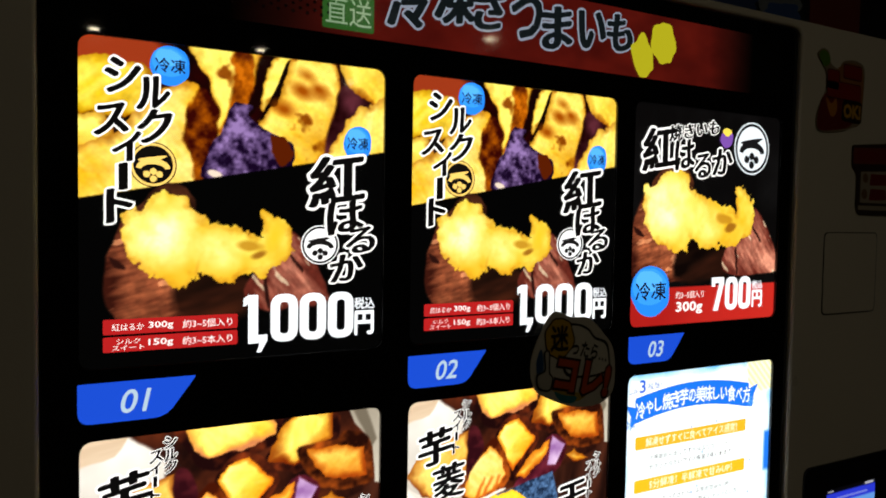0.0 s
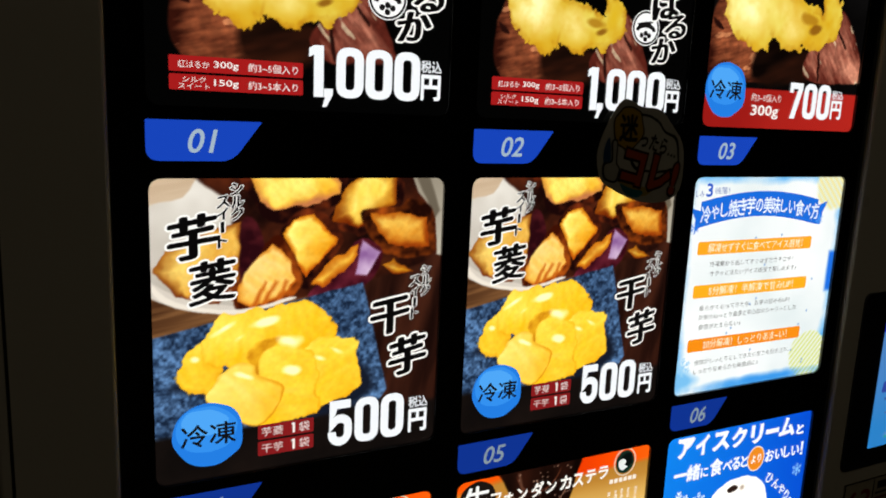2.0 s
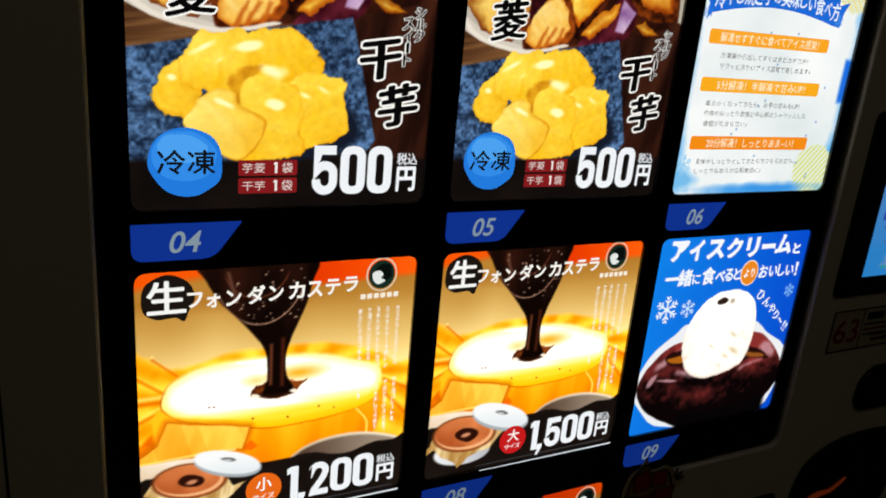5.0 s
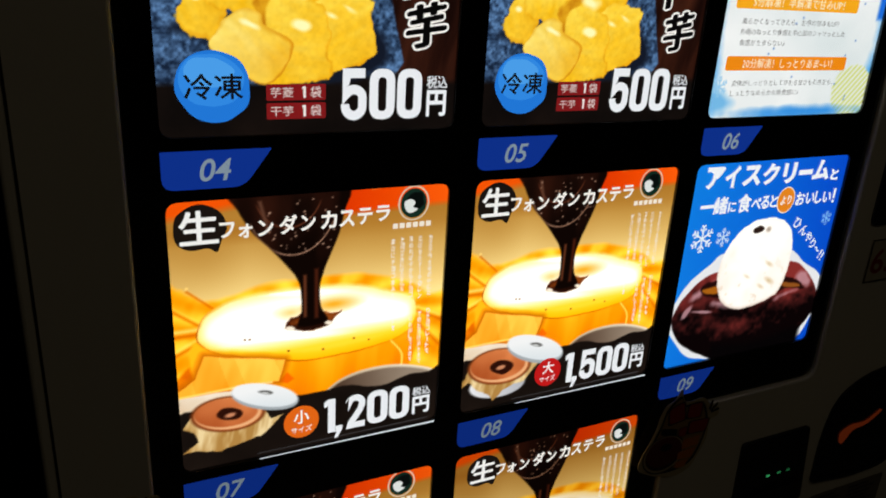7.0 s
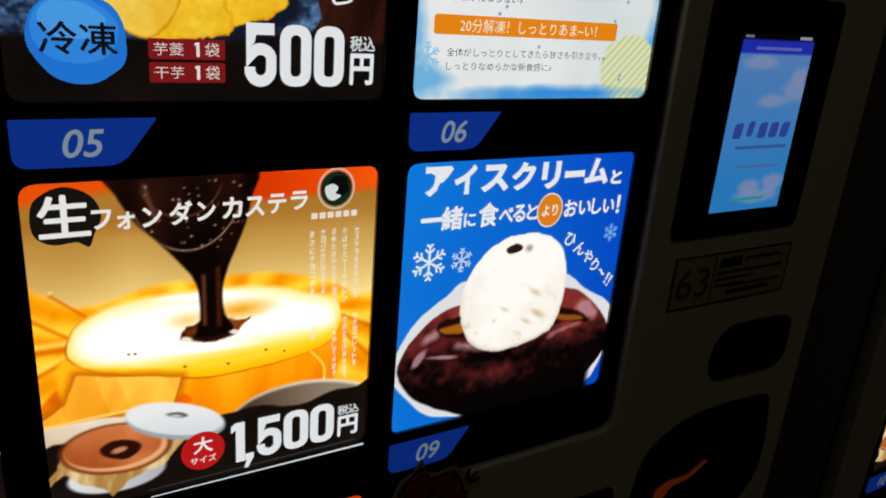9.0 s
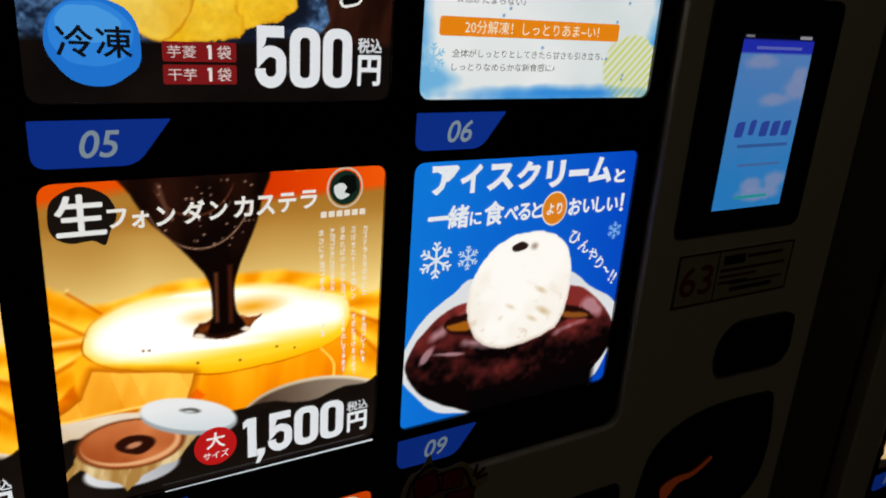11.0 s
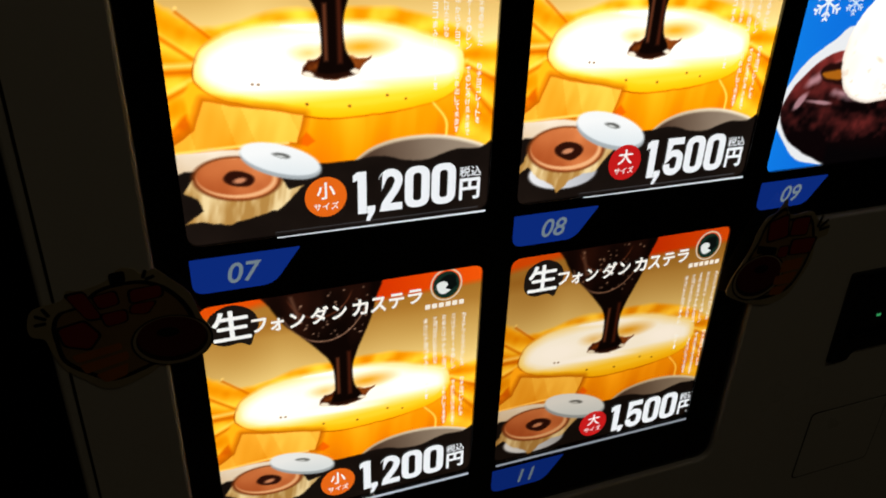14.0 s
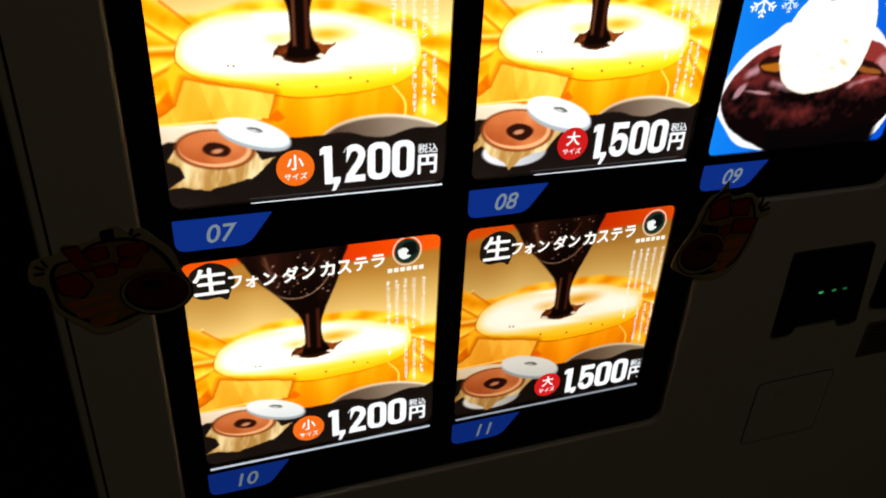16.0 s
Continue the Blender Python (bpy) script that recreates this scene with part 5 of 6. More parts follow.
p.price("1,000", 0.495, 0.889, 0.792, 0.982, 0.932)
p.place(0, 0)
p.again(0, 1)

# single-kind panel
p = Panel(paint_single_kind().mesh("photo", PW, PH), "lit panel with split sweet potato photograph priced 700 yen")
t = p.brush("title_brush", "紅", 0.160, 0.195, 0.2, 0.2)
for ch, u, v, w, h in (("は", 0.325, 0.215, 0.13, 0.14), ("る", 0.445, 0.262, 0.11, 0.12), ("か", 0.58, 0.235, 0.14, 0.13)):
    p.brush("title_brush", ch, u, v, w, h, parent=t)
p.brush("small_title", "焼きいも", 0.385, 0.100, 0.33, 0.075)
p.shape("printed_tuber", smooth_loop([(0.56, 0.13), (0.6, 0.075), (0.645, 0.10), (0.64, 0.15), (0.595, 0.17)]), (110, 70, 150), 5)
p.shape("printed_tuber", smooth_loop([(0.575, 0.095), (0.6, 0.075), (0.64, 0.09), (0.61, 0.115)]), (226, 196, 70), 5.5)
p.crest(0.79, 0.162, 0.128, 0.128, (214, 222, 226), (18, 18, 20), 4)
p.badge(0.135, 0.842, 0.122, 0.115)
p.text("caption", "約3~5個入り", 0.388, 0.866, 0.19, 0.035, (236, 222, 216), 4, bold=0.01)
p.text("caption", "300g", 0.385, 0.928, 0.175, 0.06, (240, 232, 226), 4, bold=0.02)
p.price("700", 0.535, 0.815, 0.79, 0.95, 0.865)
p.place(0, 2)

# dried potato panel
p = Panel(paint_dried().mesh("photo", PW, PH), "lit panel with baked and dried sweet potato priced 500 yen")
t = p.brush("title_brush", "芋", 0.128, 0.185, 0.15, 0.145, 0.045, 0.036)
p.brush("title_brush", "菱", 0.186, 0.330, 0.145, 0.145, 0.045, 0.03, parent=t)
for ch, u, v, w, h in (("シ", 0.264, 0.034, 0.042, 0.042), ("ル", 0.266, 0.074, 0.042, 0.04), ("ク", 0.264, 0.113, 0.04, 0.042), ("ス", 0.221, 0.075, 0.042, 0.04), ("イ", 0.219, 0.114, 0.035, 0.04), ("｜", 0.217, 0.156, 0.010, 0.036), ("ト", 0.218, 0.2, 0.03, 0.042)):
    p.brush("side_title", ch, u, v, w, h, 0.045, 0.032, parent=t)
t = p.brush("title_brush", "干", 0.805, 0.498, 0.15, 0.135, 0.05, 0.036)
p.brush("title_brush", "芋", 0.879, 0.648, 0.145, 0.15, 0.05, 0.036, parent=t)
for ch, u, v, w, h in (("シ", 0.942, 0.334, 0.04, 0.04), ("ル", 0.945, 0.372, 0.042, 0.038), ("ク", 0.940, 0.410, 0.038, 0.04), ("ス", 0.899, 0.372, 0.042, 0.04), ("イ", 0.899, 0.412, 0.035, 0.04), ("｜", 0.899, 0.452, 0.010, 0.036), ("ト", 0.901, 0.492, 0.03, 0.04)):
    p.brush("side_title", ch, u, v, w, h, 0.045, 0.032, parent=t)
p.badge(0.168, 0.846, 0.115, 0.11)
for v, a in ((0.866, "芋菱"), (0.926, "干芋")):
    bar = p.bar(0.33, 0.526, v - 0.026, v + 0.026, (130, 26, 28))
    p.text("caption", a, 0.38, v, 0.075, 0.032, (226, 212, 206), 4, parent=bar)
    p.shape("caption", [(0.446 + a_ * 0.042, v - 0.0185 + b_ * 0.037) for a_, b_ in numeral("1")[0]], (240, 230, 224), 4, parent=bar)
    p.text("caption", "袋", 0.492, v, 0.038, 0.036, (236, 224, 218), 4, parent=bar)
p.price("500", 0.578, 0.872, 0.792, 0.962, 0.93)
p.place(1, 0)
p.again(1, 1)

# leaflet panel
p = Panel(paint_leaflet().mesh("photo", PW, PH), "lit white leaflet panel with blue ribbon and orange headings")
rib = [(0.0, 0.135), (0.06, 0.15)] + [(0.06 + 0.77 * t_, 0.135 - 0.07 * math.sin(math.pi * (0.12 + 0.76 * t_))) for t_ in np.linspace(0, 1, 12)] + [(0.83, 0.138), (0.9, 0.118), (0.87, 0.17), (0.86, 0.232), (0.8, 0.225)]
rib += [(0.06 + 0.74 * t_, 0.25 - 0.07 * math.sin(math.pi * (0.12 + 0.76 * t_))) for t_ in np.linspace(1, 0, 12)] + [(0.035, 0.245), (0.035, 0.19)]
r_ = p.shape("ribbon", rib, (26, 104, 214), 3)
for i, ch in enumerate("冷やし焼き芋の美味しい食べ方"):
    t_ = (i + 0.5) / 14
    s_ = 0.045 if ch in "のしいべや" else 0.058
    p.text("ribbon_lettering", ch, 0.065 + 0.775 * t_, 0.196 - 0.066 * math.sin(math.pi * (0.12 + 0.76 * t_)), s_, s_ * 1.35, (236, 244, 250), 4, bold=0.015, parent=r_)
p.text("small_heading", "楽しみ", 0.03, 0.074, 0.085, 0.028, (50, 90, 170), 3)
p.text("small_heading", "3", 0.103, 0.058, 0.038, 0.06, (40, 90, 200), 3, bold=0.02)
p.text("small_heading", "段階！", 0.18, 0.06, 0.09, 0.03, (50, 90, 170), 3)
for v, s, col in ((0.318, "解凍せずすぐに食べてアイス感覚！", (250, 166, 34)), (0.517, "5分解凍！半解凍で甘みUP！", (250, 172, 30)), (0.770, "20分解凍！しっとりあま~い！", (244, 140, 20))):
    bar = p.shape("heading_bar", rounded([(0.066, v - 0.03), (0.815, v - 0.03), (0.815, v + 0.03), (0.066, v + 0.03)], 0.012), col, 3)
    p.text("heading", s, 0.44, v, 0.62 if len(s) > 15 else 0.56, 0.042, (255, 244, 214), 4, parent=bar)
for u0, u1, v, s in ((0.15, 0.70, 0.393, "冷凍庫から出してすぐはまだカチコチ！"), (0.155, 0.73, 0.437, "サクッと冷たいアイス感覚で楽しめます♪"), (0.115, 0.71, 0.596, "柔らかくなってきたら、お芋の甘みもUP！"), (0.115, 0.765, 0.639, "外側のねっとり食感と中心部のシャリっとした"), (0.12, 0.39, 0.684, "食感がたまらない♪"), (0.118, 0.755, 0.853, "全体がしっとりとしてきたら甘さも引き立ち、"), (0.12, 0.54, 0.896, "しっとりなめらかな新食感に♪")):
    p.text("body_text", s, (u0 + u1) / 2, v, u1 - u0, 0.026, (64, 62, 60), 3, bold=0.008)


def flake(pan, u, v, r, color, k=3):
    """A six-armed snow crystal."""
    out = None
    for i in range(6):
        a = i * math.pi / 3 + math.pi / 2
        d, n = (math.cos(a), math.sin(a)), (-math.sin(a), math.cos(a))
        P = lambda l, s: (u + r * (l * d[0] + s * n[0]), v + r * (l * d[1] + s * n[1]))
        arm = [P(0, -0.06), P(0.42, -0.06), P(0.62, -0.28), P(0.70, -0.2), P(0.55, -0.04), P(0.7, -0.05), P(0.85, -0.2), P(0.92, -0.12), P(0.82, 0.0), P(0.92, 0.12), P(0.85, 0.2), P(0.7, 0.05), P(0.55, 0.04), P(0.70, 0.2), P(0.62, 0.28), P(0.42, 0.06), P(0, 0.06)]
        ob = pan.shape("snow_crystal", arm, color, k, parent=out)
        out = out or ob
    return out


flake(p, 0.05, 0.868, 0.05, (150, 205, 238))
flake(p, 0.035, 0.225, 0.03, (60, 130, 220))
flake(p, 0.85, 0.205, 0.03, (90, 160, 230))
p.place(1, 2)

# filled castella panels

def castella_panel(price, size, ground, lettering_label, cake):
    p = Panel(paint_castella(cake).mesh("photo", PW, PH), lettering_label)
    bub = p.shape("speech_bubble", smooth_loop([(0.02, 0.10), (0.035, 0.045), (0.1, 0.014), (0.165, 0.04), (0.19, 0.095), (0.17, 0.145), (0.155, 0.18), (0.125, 0.165), (0.07, 0.168), (0.03, 0.145)]), (26, 20, 16), 3)
    p.text("bubble_lettering", "生", 0.1, 0.092, 0.125, 0.115, (244, 244, 240), 4, bold=0.02, parent=bub)
    t = None
    for ch, u, v, s in (("フ", 0.19, 0.108, 0.05), ("ォ", 0.25, 0.116, 0.045), ("ン", 0.318, 0.112, 0.052), ("ダ", 0.395, 0.107, 0.062), ("ン", 0.465, 0.107, 0.052), ("カ", 0.54, 0.103, 0.058), ("ス", 0.606, 0.104, 0.056), ("テ", 0.673, 0.101, 0.056), ("ラ", 0.742, 0.096, 0.054)):
        o = p.text("title", ch, u, v, s, s * 1.08, (246, 242, 234), 4, bold=0.03, parent=t)
        t = t or o
    em = p.shape("maker_emblem", oval(0.862, 0.068, 0.052, 0.055), (20, 44, 34), 3)
    p.shape("emblem_ring", oval(0.862, 0.068, 0.062, 0.066), (214, 196, 170), 2.8, holes=[oval(0.862, 0.068, 0.056, 0.060)], parent=em)
    p.shape("emblem_disc", oval(0.87, 0.06, 0.034, 0.034, 24, 0.2, 0.25, 3), (8, 14, 12), 3.4, parent=em)
    p.shape("emblem_shape", smooth_loop([(0.825, 0.062), (0.85, 0.052), (0.868, 0.066), (0.86, 0.082), (0.878, 0.092), (0.85, 0.105), (0.83, 0.09)]), (226, 230, 226), 3.8, parent=em)
    for i in range(6):
        p.shape("name_bar", rounded([(0.782 + i * 0.0265, 0.140), (0.802 + i * 0.0265, 0.140), (0.802 + i * 0.0265, 0.160), (0.782 + i * 0.0265, 0.160)], 0.003), (244, 232, 214), 3, parent=em)
    for s, u, du, v0, v1 in (("カステラ生地の中にた　　りチョコレ｜トを", 0.937, 0.010, 0.195, 0.69), ("忍ばせたケ｜キ。レン　　でのとろけ具合まで", 0.895, 0.018, 0.195, 0.73), ("温めれば中からチョコ　　　溢れ出して来ます", 0.857, 0.018, 0.192, 0.715), ("チョコ好きにはたまらな", 0.822, 0.006, 0.195, 0.41), ("まさにチョコまみれ　　です！", 0.785, 0.012, 0.195, 0.57)):
        n = len(s)
        col = None
        for i, ch in enumerate(s):
            if ch == "　":
                continue
            f = (i + 0.5) / n
            o = p.text("vertical_text", ch, u + du * f, v0 + (v1 - v0) * f, 0.004 if ch == "｜" else 0.0165, min(0.021, (v1 - v0) / n * 0.86), (250, 246, 236), 3, bold=0.01, parent=col)
            col = col or o
    d = p.shape("size_disc", oval(0.435, 0.888, 0.068, 0.068), ground, 3)
    p.text("size_lettering", size, 0.435, 0.866, 0.06, 0.058, (248, 244, 240), 4, bold=0.02, parent=d)
    p.text("size_note", "サイズ", 0.435, 0.919, 0.082, 0.026, (248, 244, 240), 4, bold=0.01, parent=d)
    p.price(price, 0.524, 0.879, 0.815, 0.986, 0.932)
    # glowing strip stands in for panel light on the opening's lower lip
    p.shape("lit_lip", [(0.27, 0.9985), (0.99, 0.9965), (0.99, 1.004), (0.27, 1.002)], (226, 232, 240), 19)
    return p


small = castella_panel("1,200", "小", (232, 104, 22), "lit panel with filled castella cake priced 1,200 yen", 1.0)
small.place(2, 0)
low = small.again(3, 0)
# full-width strip: light on the lip, put in as glow
lip = box(0.002, PW - 0.002, -0.0043, -0.0036, -PH - 0.0007, -PH + 0.0010)
part("lit_lip", lip, ink(216, 224, 240, 0.7), low, "thin glowing strip for panel light caught on the lower lip")
# weaker backlight of the bottom row, put into the sheet's tint
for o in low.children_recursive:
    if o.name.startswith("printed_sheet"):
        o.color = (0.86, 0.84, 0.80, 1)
large = castella_panel("1,500", "大", (196, 26, 26), "lit panel with filled castella cake priced 1,500 yen", 1.2)
large.place(2, 1)
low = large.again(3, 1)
# same painted lip light, weaker
lip = box(0.002, PW - 0.002, -0.0043, -0.0036, -PH - 0.0007, -PH + 0.0010)
part("lit_lip", lip, ink(216, 224, 240, 0.4), low, "thin glowing strip for panel light caught on the lower lip")
# still dimmer backlight here, also put into the tint
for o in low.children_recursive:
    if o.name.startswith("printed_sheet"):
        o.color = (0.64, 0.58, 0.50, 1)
# this print sits a little to one side in its opening
for o in low.children:
    kind_ = o.name.split(".")[0]
    if kind_ == "printed_sheet":
        o.scale = (1.048, 1, 1.022)
    elif kind_ not in ("light_box", "lit_lip"):
        o.location.x += 0.0098
        o.location.z -= 0.0035

# ice cream panel
p = Panel(paint_ice_cream().mesh("photo", PW, PH), "lit blue panel with ice cream on a roast sweet potato")
t = None
for ch, u, v, w, h in (("ア", 0.127, 0.067, 0.105, 0.1), ("イ", 0.232, 0.069, 0.085, 0.1), ("ス", 0.356, 0.069, 0.11, 0.095), ("ク", 0.478, 0.07, 0.1, 0.1), ("リ", 0.601, 0.073, 0.085, 0.1), ("ー", 0.712, 0.075, 0.095, 0.025), ("ム", 0.82, 0.07, 0.115, 0.1), ("と", 0.922, 0.098, 0.055, 0.055)):
    o = p.text("title", ch, u, v, w, h, (244, 248, 252), 4, bold=0.05, parent=t)
    t = t or o
for ch, u, v, w, h in (("一", 0.111, 0.2, 0.085, 0.016), ("緒", 0.192, 0.2, 0.085, 0.085), ("に", 0.264, 0.212, 0.05, 0.05), ("食", 0.341, 0.2, 0.085, 0.09), ("べ", 0.418, 0.208, 0.062, 0.055), ("る", 0.476, 0.206, 0.055, 0.065), ("と", 0.534, 0.205, 0.05, 0.06), ("お", 0.714, 0.206, 0.062, 0.066), ("い", 0.784, 0.208, 0.06, 0.055), ("し", 0.843, 0.207, 0.05, 0.064), ("い", 0.905, 0.211, 0.058, 0.055), ("！", 0.955, 0.208, 0.018, 0.075)):
    p.text("subtitle", ch, u, v, w, h, (244, 248, 252), 4, bold=0.03, parent=t)
d = p.shape("orange_disc", oval(0.616, 0.206, 0.055, 0.06), (236, 136, 30), 3)
p.shape("disc_ring", oval(0.616, 0.206, 0.06, 0.066), (246, 230, 200), 2.8, parent=d)
p.text("disc_lettering", "より", 0.616, 0.206, 0.072, 0.045, (250, 246, 240), 4, bold=0.02, parent=d)
for ch, u, v, a in (("ひ", 0.735, 0.332, 25), ("ん", 0.79, 0.372, 30), ("や", 0.838, 0.412, 35), ("り", 0.88, 0.452, 40), ("~", 0.922, 0.486, 45), ("!", 0.955, 0.515, 30), ("!", 0.972, 0.53, 30)):
    p.text("curved_note", ch, u, v, None, 0.052 if ch != "~" else 0.014, (240, 246, 250), 4, bold=0.02, turn=a, parent=t)
flake(p, 0.113, 0.352, 0.075, (232, 242, 250))
flake(p, 0.245, 0.358, 0.05, (200, 224, 246))
flake(p, 0.938, 0.322, 0.04, (130, 190, 244))
p.place(2, 2)

# ---- stickers on the door ----


class Sticker:
    """A die-cut vinyl sticker, laid in layers on the door or the display."""

    def __init__(self, name, y, label, base, color):
        self.ob = thing(name, pose(*y), label, "sticker", "stickers")
        link_mesh("backing", moved(sheet_mesh("backing", [base], 0.0006), y=-0.0008), paint(*color), self.ob)

    def shape(self, name, loop, color, k=1, holes=()):
        return link_mesh(name, moved(sheet_mesh(name, [loop, *holes]), y=-0.0008 - 0.00025 * k), paint(*color), self.ob)

    def text(self, name, s, x, z, w, h, color, k=3, **kw):
        return link_mesh(name, letters(name, s, x, z, w, h, -0.0008 - 0.00025 * k, **kw), paint(*color), self.ob)


# recommendation sticker between two panels
s = Sticker("recommendation_sticker", (-0.002, 0.0, 0.001), "cloud-shaped sticker with orange lettering across two panels", smooth_loop([(0.356, 1.520), (0.372, 1.543), (0.392, 1.538), (0.412, 1.536), (0.43, 1.521), (0.442, 1.505), (0.444, 1.475), (0.436, 1.462), (0.418, 1.457), (0.395, 1.459), (0.37, 1.468), (0.354, 1.478), (0.349, 1.498)]), (205, 198, 182))
s.shape("cloud_line", smooth_loop([(0.385, 1.528), (0.398, 1.532), (0.412, 1.527), (0.42, 1.519), (0.434, 1.513), (0.438, 1.496), (0.437, 1.486), (0.41, 1.483), (0.385, 1.49)]), (30, 28, 26), 0.4)
s.shape("cloud_face", smooth_loop([(0.386, 1.526), (0.398, 1.530), (0.411, 1.525), (0.419, 1.517), (0.432, 1.511), (0.436, 1.496), (0.435, 1.488), (0.41, 1.485), (0.387, 1.492)]), (212, 206, 190), 0.8)
s.shape("teal_patch", smooth_loop([(0.375, 1.474), (0.386, 1.47), (0.4, 1.467), (0.395, 1.462), (0.382, 1.465)]), (40, 120, 130), 1)
s.shape("teal_patch", smooth_loop([(0.355, 1.5), (0.36, 1.512), (0.363, 1.495), (0.358, 1.485)]), (40, 76, 120), 1)
s.shape("yellow_patch", smooth_loop([(0.371, 1.477), (0.39, 1.473), (0.41, 1.468), (0.40, 1.463), (0.385, 1.469)]), (190, 160, 60), 0.6)
s.shape("yellow_burst_edge", oval(0.3795, 1.520, 0.0165, 0.019, 30, 0, 0.15, 4), (44, 34, 20), 1.2)
s.shape("yellow_burst", oval(0.3795, 1.520, 0.015, 0.0175, 30, 0, 0.15, 4), (204, 160, 40), 1.6)
s.text("lettering", "迷", 0.3795, 1.520, 0.02, 0.023, (22, 18, 16), 2.2, bold=0.03)
s.text("lettering", "ったら…", 0.414, 1.507, 0.042, 0.014, (26, 22, 20), 2, bold=0.03, turn=14)
s.text("lettering_edge", "コレ!", 0.407, 1.484, 0.062, 0.030, (40, 18, 12), 2, bold=0.05, grow=0.06, turn=12)
s.text("lettering", "コレ!", 0.407, 1.484, 0.062, 0.030, (206, 84, 40), 2.4, bold=0.05, turn=12)
s.shape("pointer", smooth_loop([(0.357, 1.478), (0.355, 1.49), (0.3635, 1.494), (0.3625, 1.508), (0.366, 1.511), (0.3695, 1.508), (0.37, 1.492), (0.3735, 1.486), (0.37, 1.475)]), (40, 36, 32), 1.8)
s.shape("pointer_face", smooth_loop([(0.3585, 1.4795), (0.357, 1.489), (0.365, 1.493), (0.3642, 1.507), (0.366, 1.5095), (0.368, 1.507), (0.3685, 1.491), (0.372, 1.486), (0.369, 1.4765)]), (186, 180, 166), 2.2)

# sticker with a split potato and OK
s = Sticker("potato_sticker", (-0.010, -0.0056, 0.008), "red and brown sweet potato sticker with OK lettering", smooth_loop([(0.722, 1.795), (0.73, 1.803), (0.741, 1.8), (0.745, 1.789), (0.76, 1.784), (0.768, 1.793), (0.79, 1.796), (0.806, 1.789), (0.806, 1.76), (0.802, 1.729), (0.785, 1.722), (0.76, 1.716), (0.728, 1.716), (0.724, 1.733), (0.735, 1.752), (0.742, 1.765), (0.735, 1.783)]), (150, 130, 108))
s.shape("leaf", smooth_loop([(0.724, 1.795), (0.731, 1.801), (0.741, 1.798), (0.743, 1.789), (0.734, 1.784)]), (96, 140, 40), 1)
s.shape("tuber", smooth_loop([(0.752, 1.775), (0.768, 1.79), (0.79, 1.792), (0.803, 1.785), (0.802, 1.745), (0.77, 1.74)]), (166, 110, 60), 1)
s.shape("tuber", smooth_loop([(0.727, 1.718), (0.728, 1.742), (0.742, 1.758), (0.77, 1.752), (0.785, 1.735), (0.783, 1.724), (0.755, 1.718)]), (120, 34, 24), 1.2)
s.shape("flesh", smooth_loop([(0.738, 1.752), (0.745, 1.735), (0.752, 1.732), (0.758, 1.74), (0.756, 1.752), (0.748, 1.746)]), (204, 130, 44), 1.6)
for i, (x0, x1, z0, z1) in enumerate(((0.74, 0.76, 1.762, 1.782), (0.74, 0.799, 1.753, 1.770), (0.768, 0.800, 1.776, 1.790))):
    s.shape("red_bar_edge", rounded([(x0 - 0.001, z0 - 0.001), (x1 + 0.001, z0 - 0.002), (x1 + 0.001, z1), (x0 - 0.001, z1 + 0.001)], 0.003), (50, 14, 12), 2)
    s.shape("red_bar", rounded([(x0, z0), (x1, z0 - 0.001), (x1, z1 - 0.001), (x0, z1)], 0.003), (150, 34, 24), 2.4)
s.shape("ok_ground", rounded([(0.766, 1.729), (0.803, 1.727), (0.803, 1.751), (0.768, 1.752)], 0.005), (34, 28, 16), 2.8)
s.text("lettering", "OK!", 0.785, 1.7398, 0.032, 0.016, (208, 156, 30), 3.4, bold=0.05)

# roasting-box sticker
s = Sticker("box_sticker", (-0.012, -0.0056, 0.012), "sticker of a roasting box with red lettering bars", rounded([(0.792, 1.700), (0.792, 1.676), (0.802, 1.668), (0.802, 1.630), (0.808, 1.622), (0.935, 1.622), (0.938, 1.70), (0.90, 1.708)], 0.004), (60, 44, 36))
s.shape("roof", rounded([(0.794, 1.697), (0.794, 1.679), (0.936, 1.684), (0.936, 1.703)], 0.002), (130, 56, 34), 1)
s.shape("front", rounded([(0.809, 1.671), (0.809, 1.636), (0.93, 1.636), (0.93, 1.676)], 0.002), (170, 158, 140), 1)
s.shape("sill", rounded([(0.806, 1.633), (0.806, 1.628), (0.932, 1.628), (0.932, 1.633)], 0.001), (170, 158, 140), 1)
for x, z, w, h, c in ((0.818, 1.664, 0.01, 0.011, (120, 90, 60)), (0.817, 1.646, 0.011, 0.012, (120, 90, 60))):
    s.shape("tuber", oval(x, z, w / 2, h / 2, 14, 0.6), c, 1.5)
for x0, x1, z0, z1 in ((0.826, 0.86, 1.656, 1.669), (0.864, 0.89, 1.656, 1.672), (0.826, 0.86, 1.639, 1.652), (0.864, 0.9, 1.639, 1.651), (0.80, 0.845, 1.683, 1.695), (0.85, 0.9, 1.685, 1.699)):
    s.shape("red_bar", rounded([(x0, z0), (x1, z0 + 0.001), (x1 - 0.002, z1), (x0 + 0.002, z1)], 0.002), (126, 30, 24), 1.8)


STICKER_A = (-0.0445, 0.9715, 1.03)
STICKER_B = (0.4925, 0.937, 1.31)


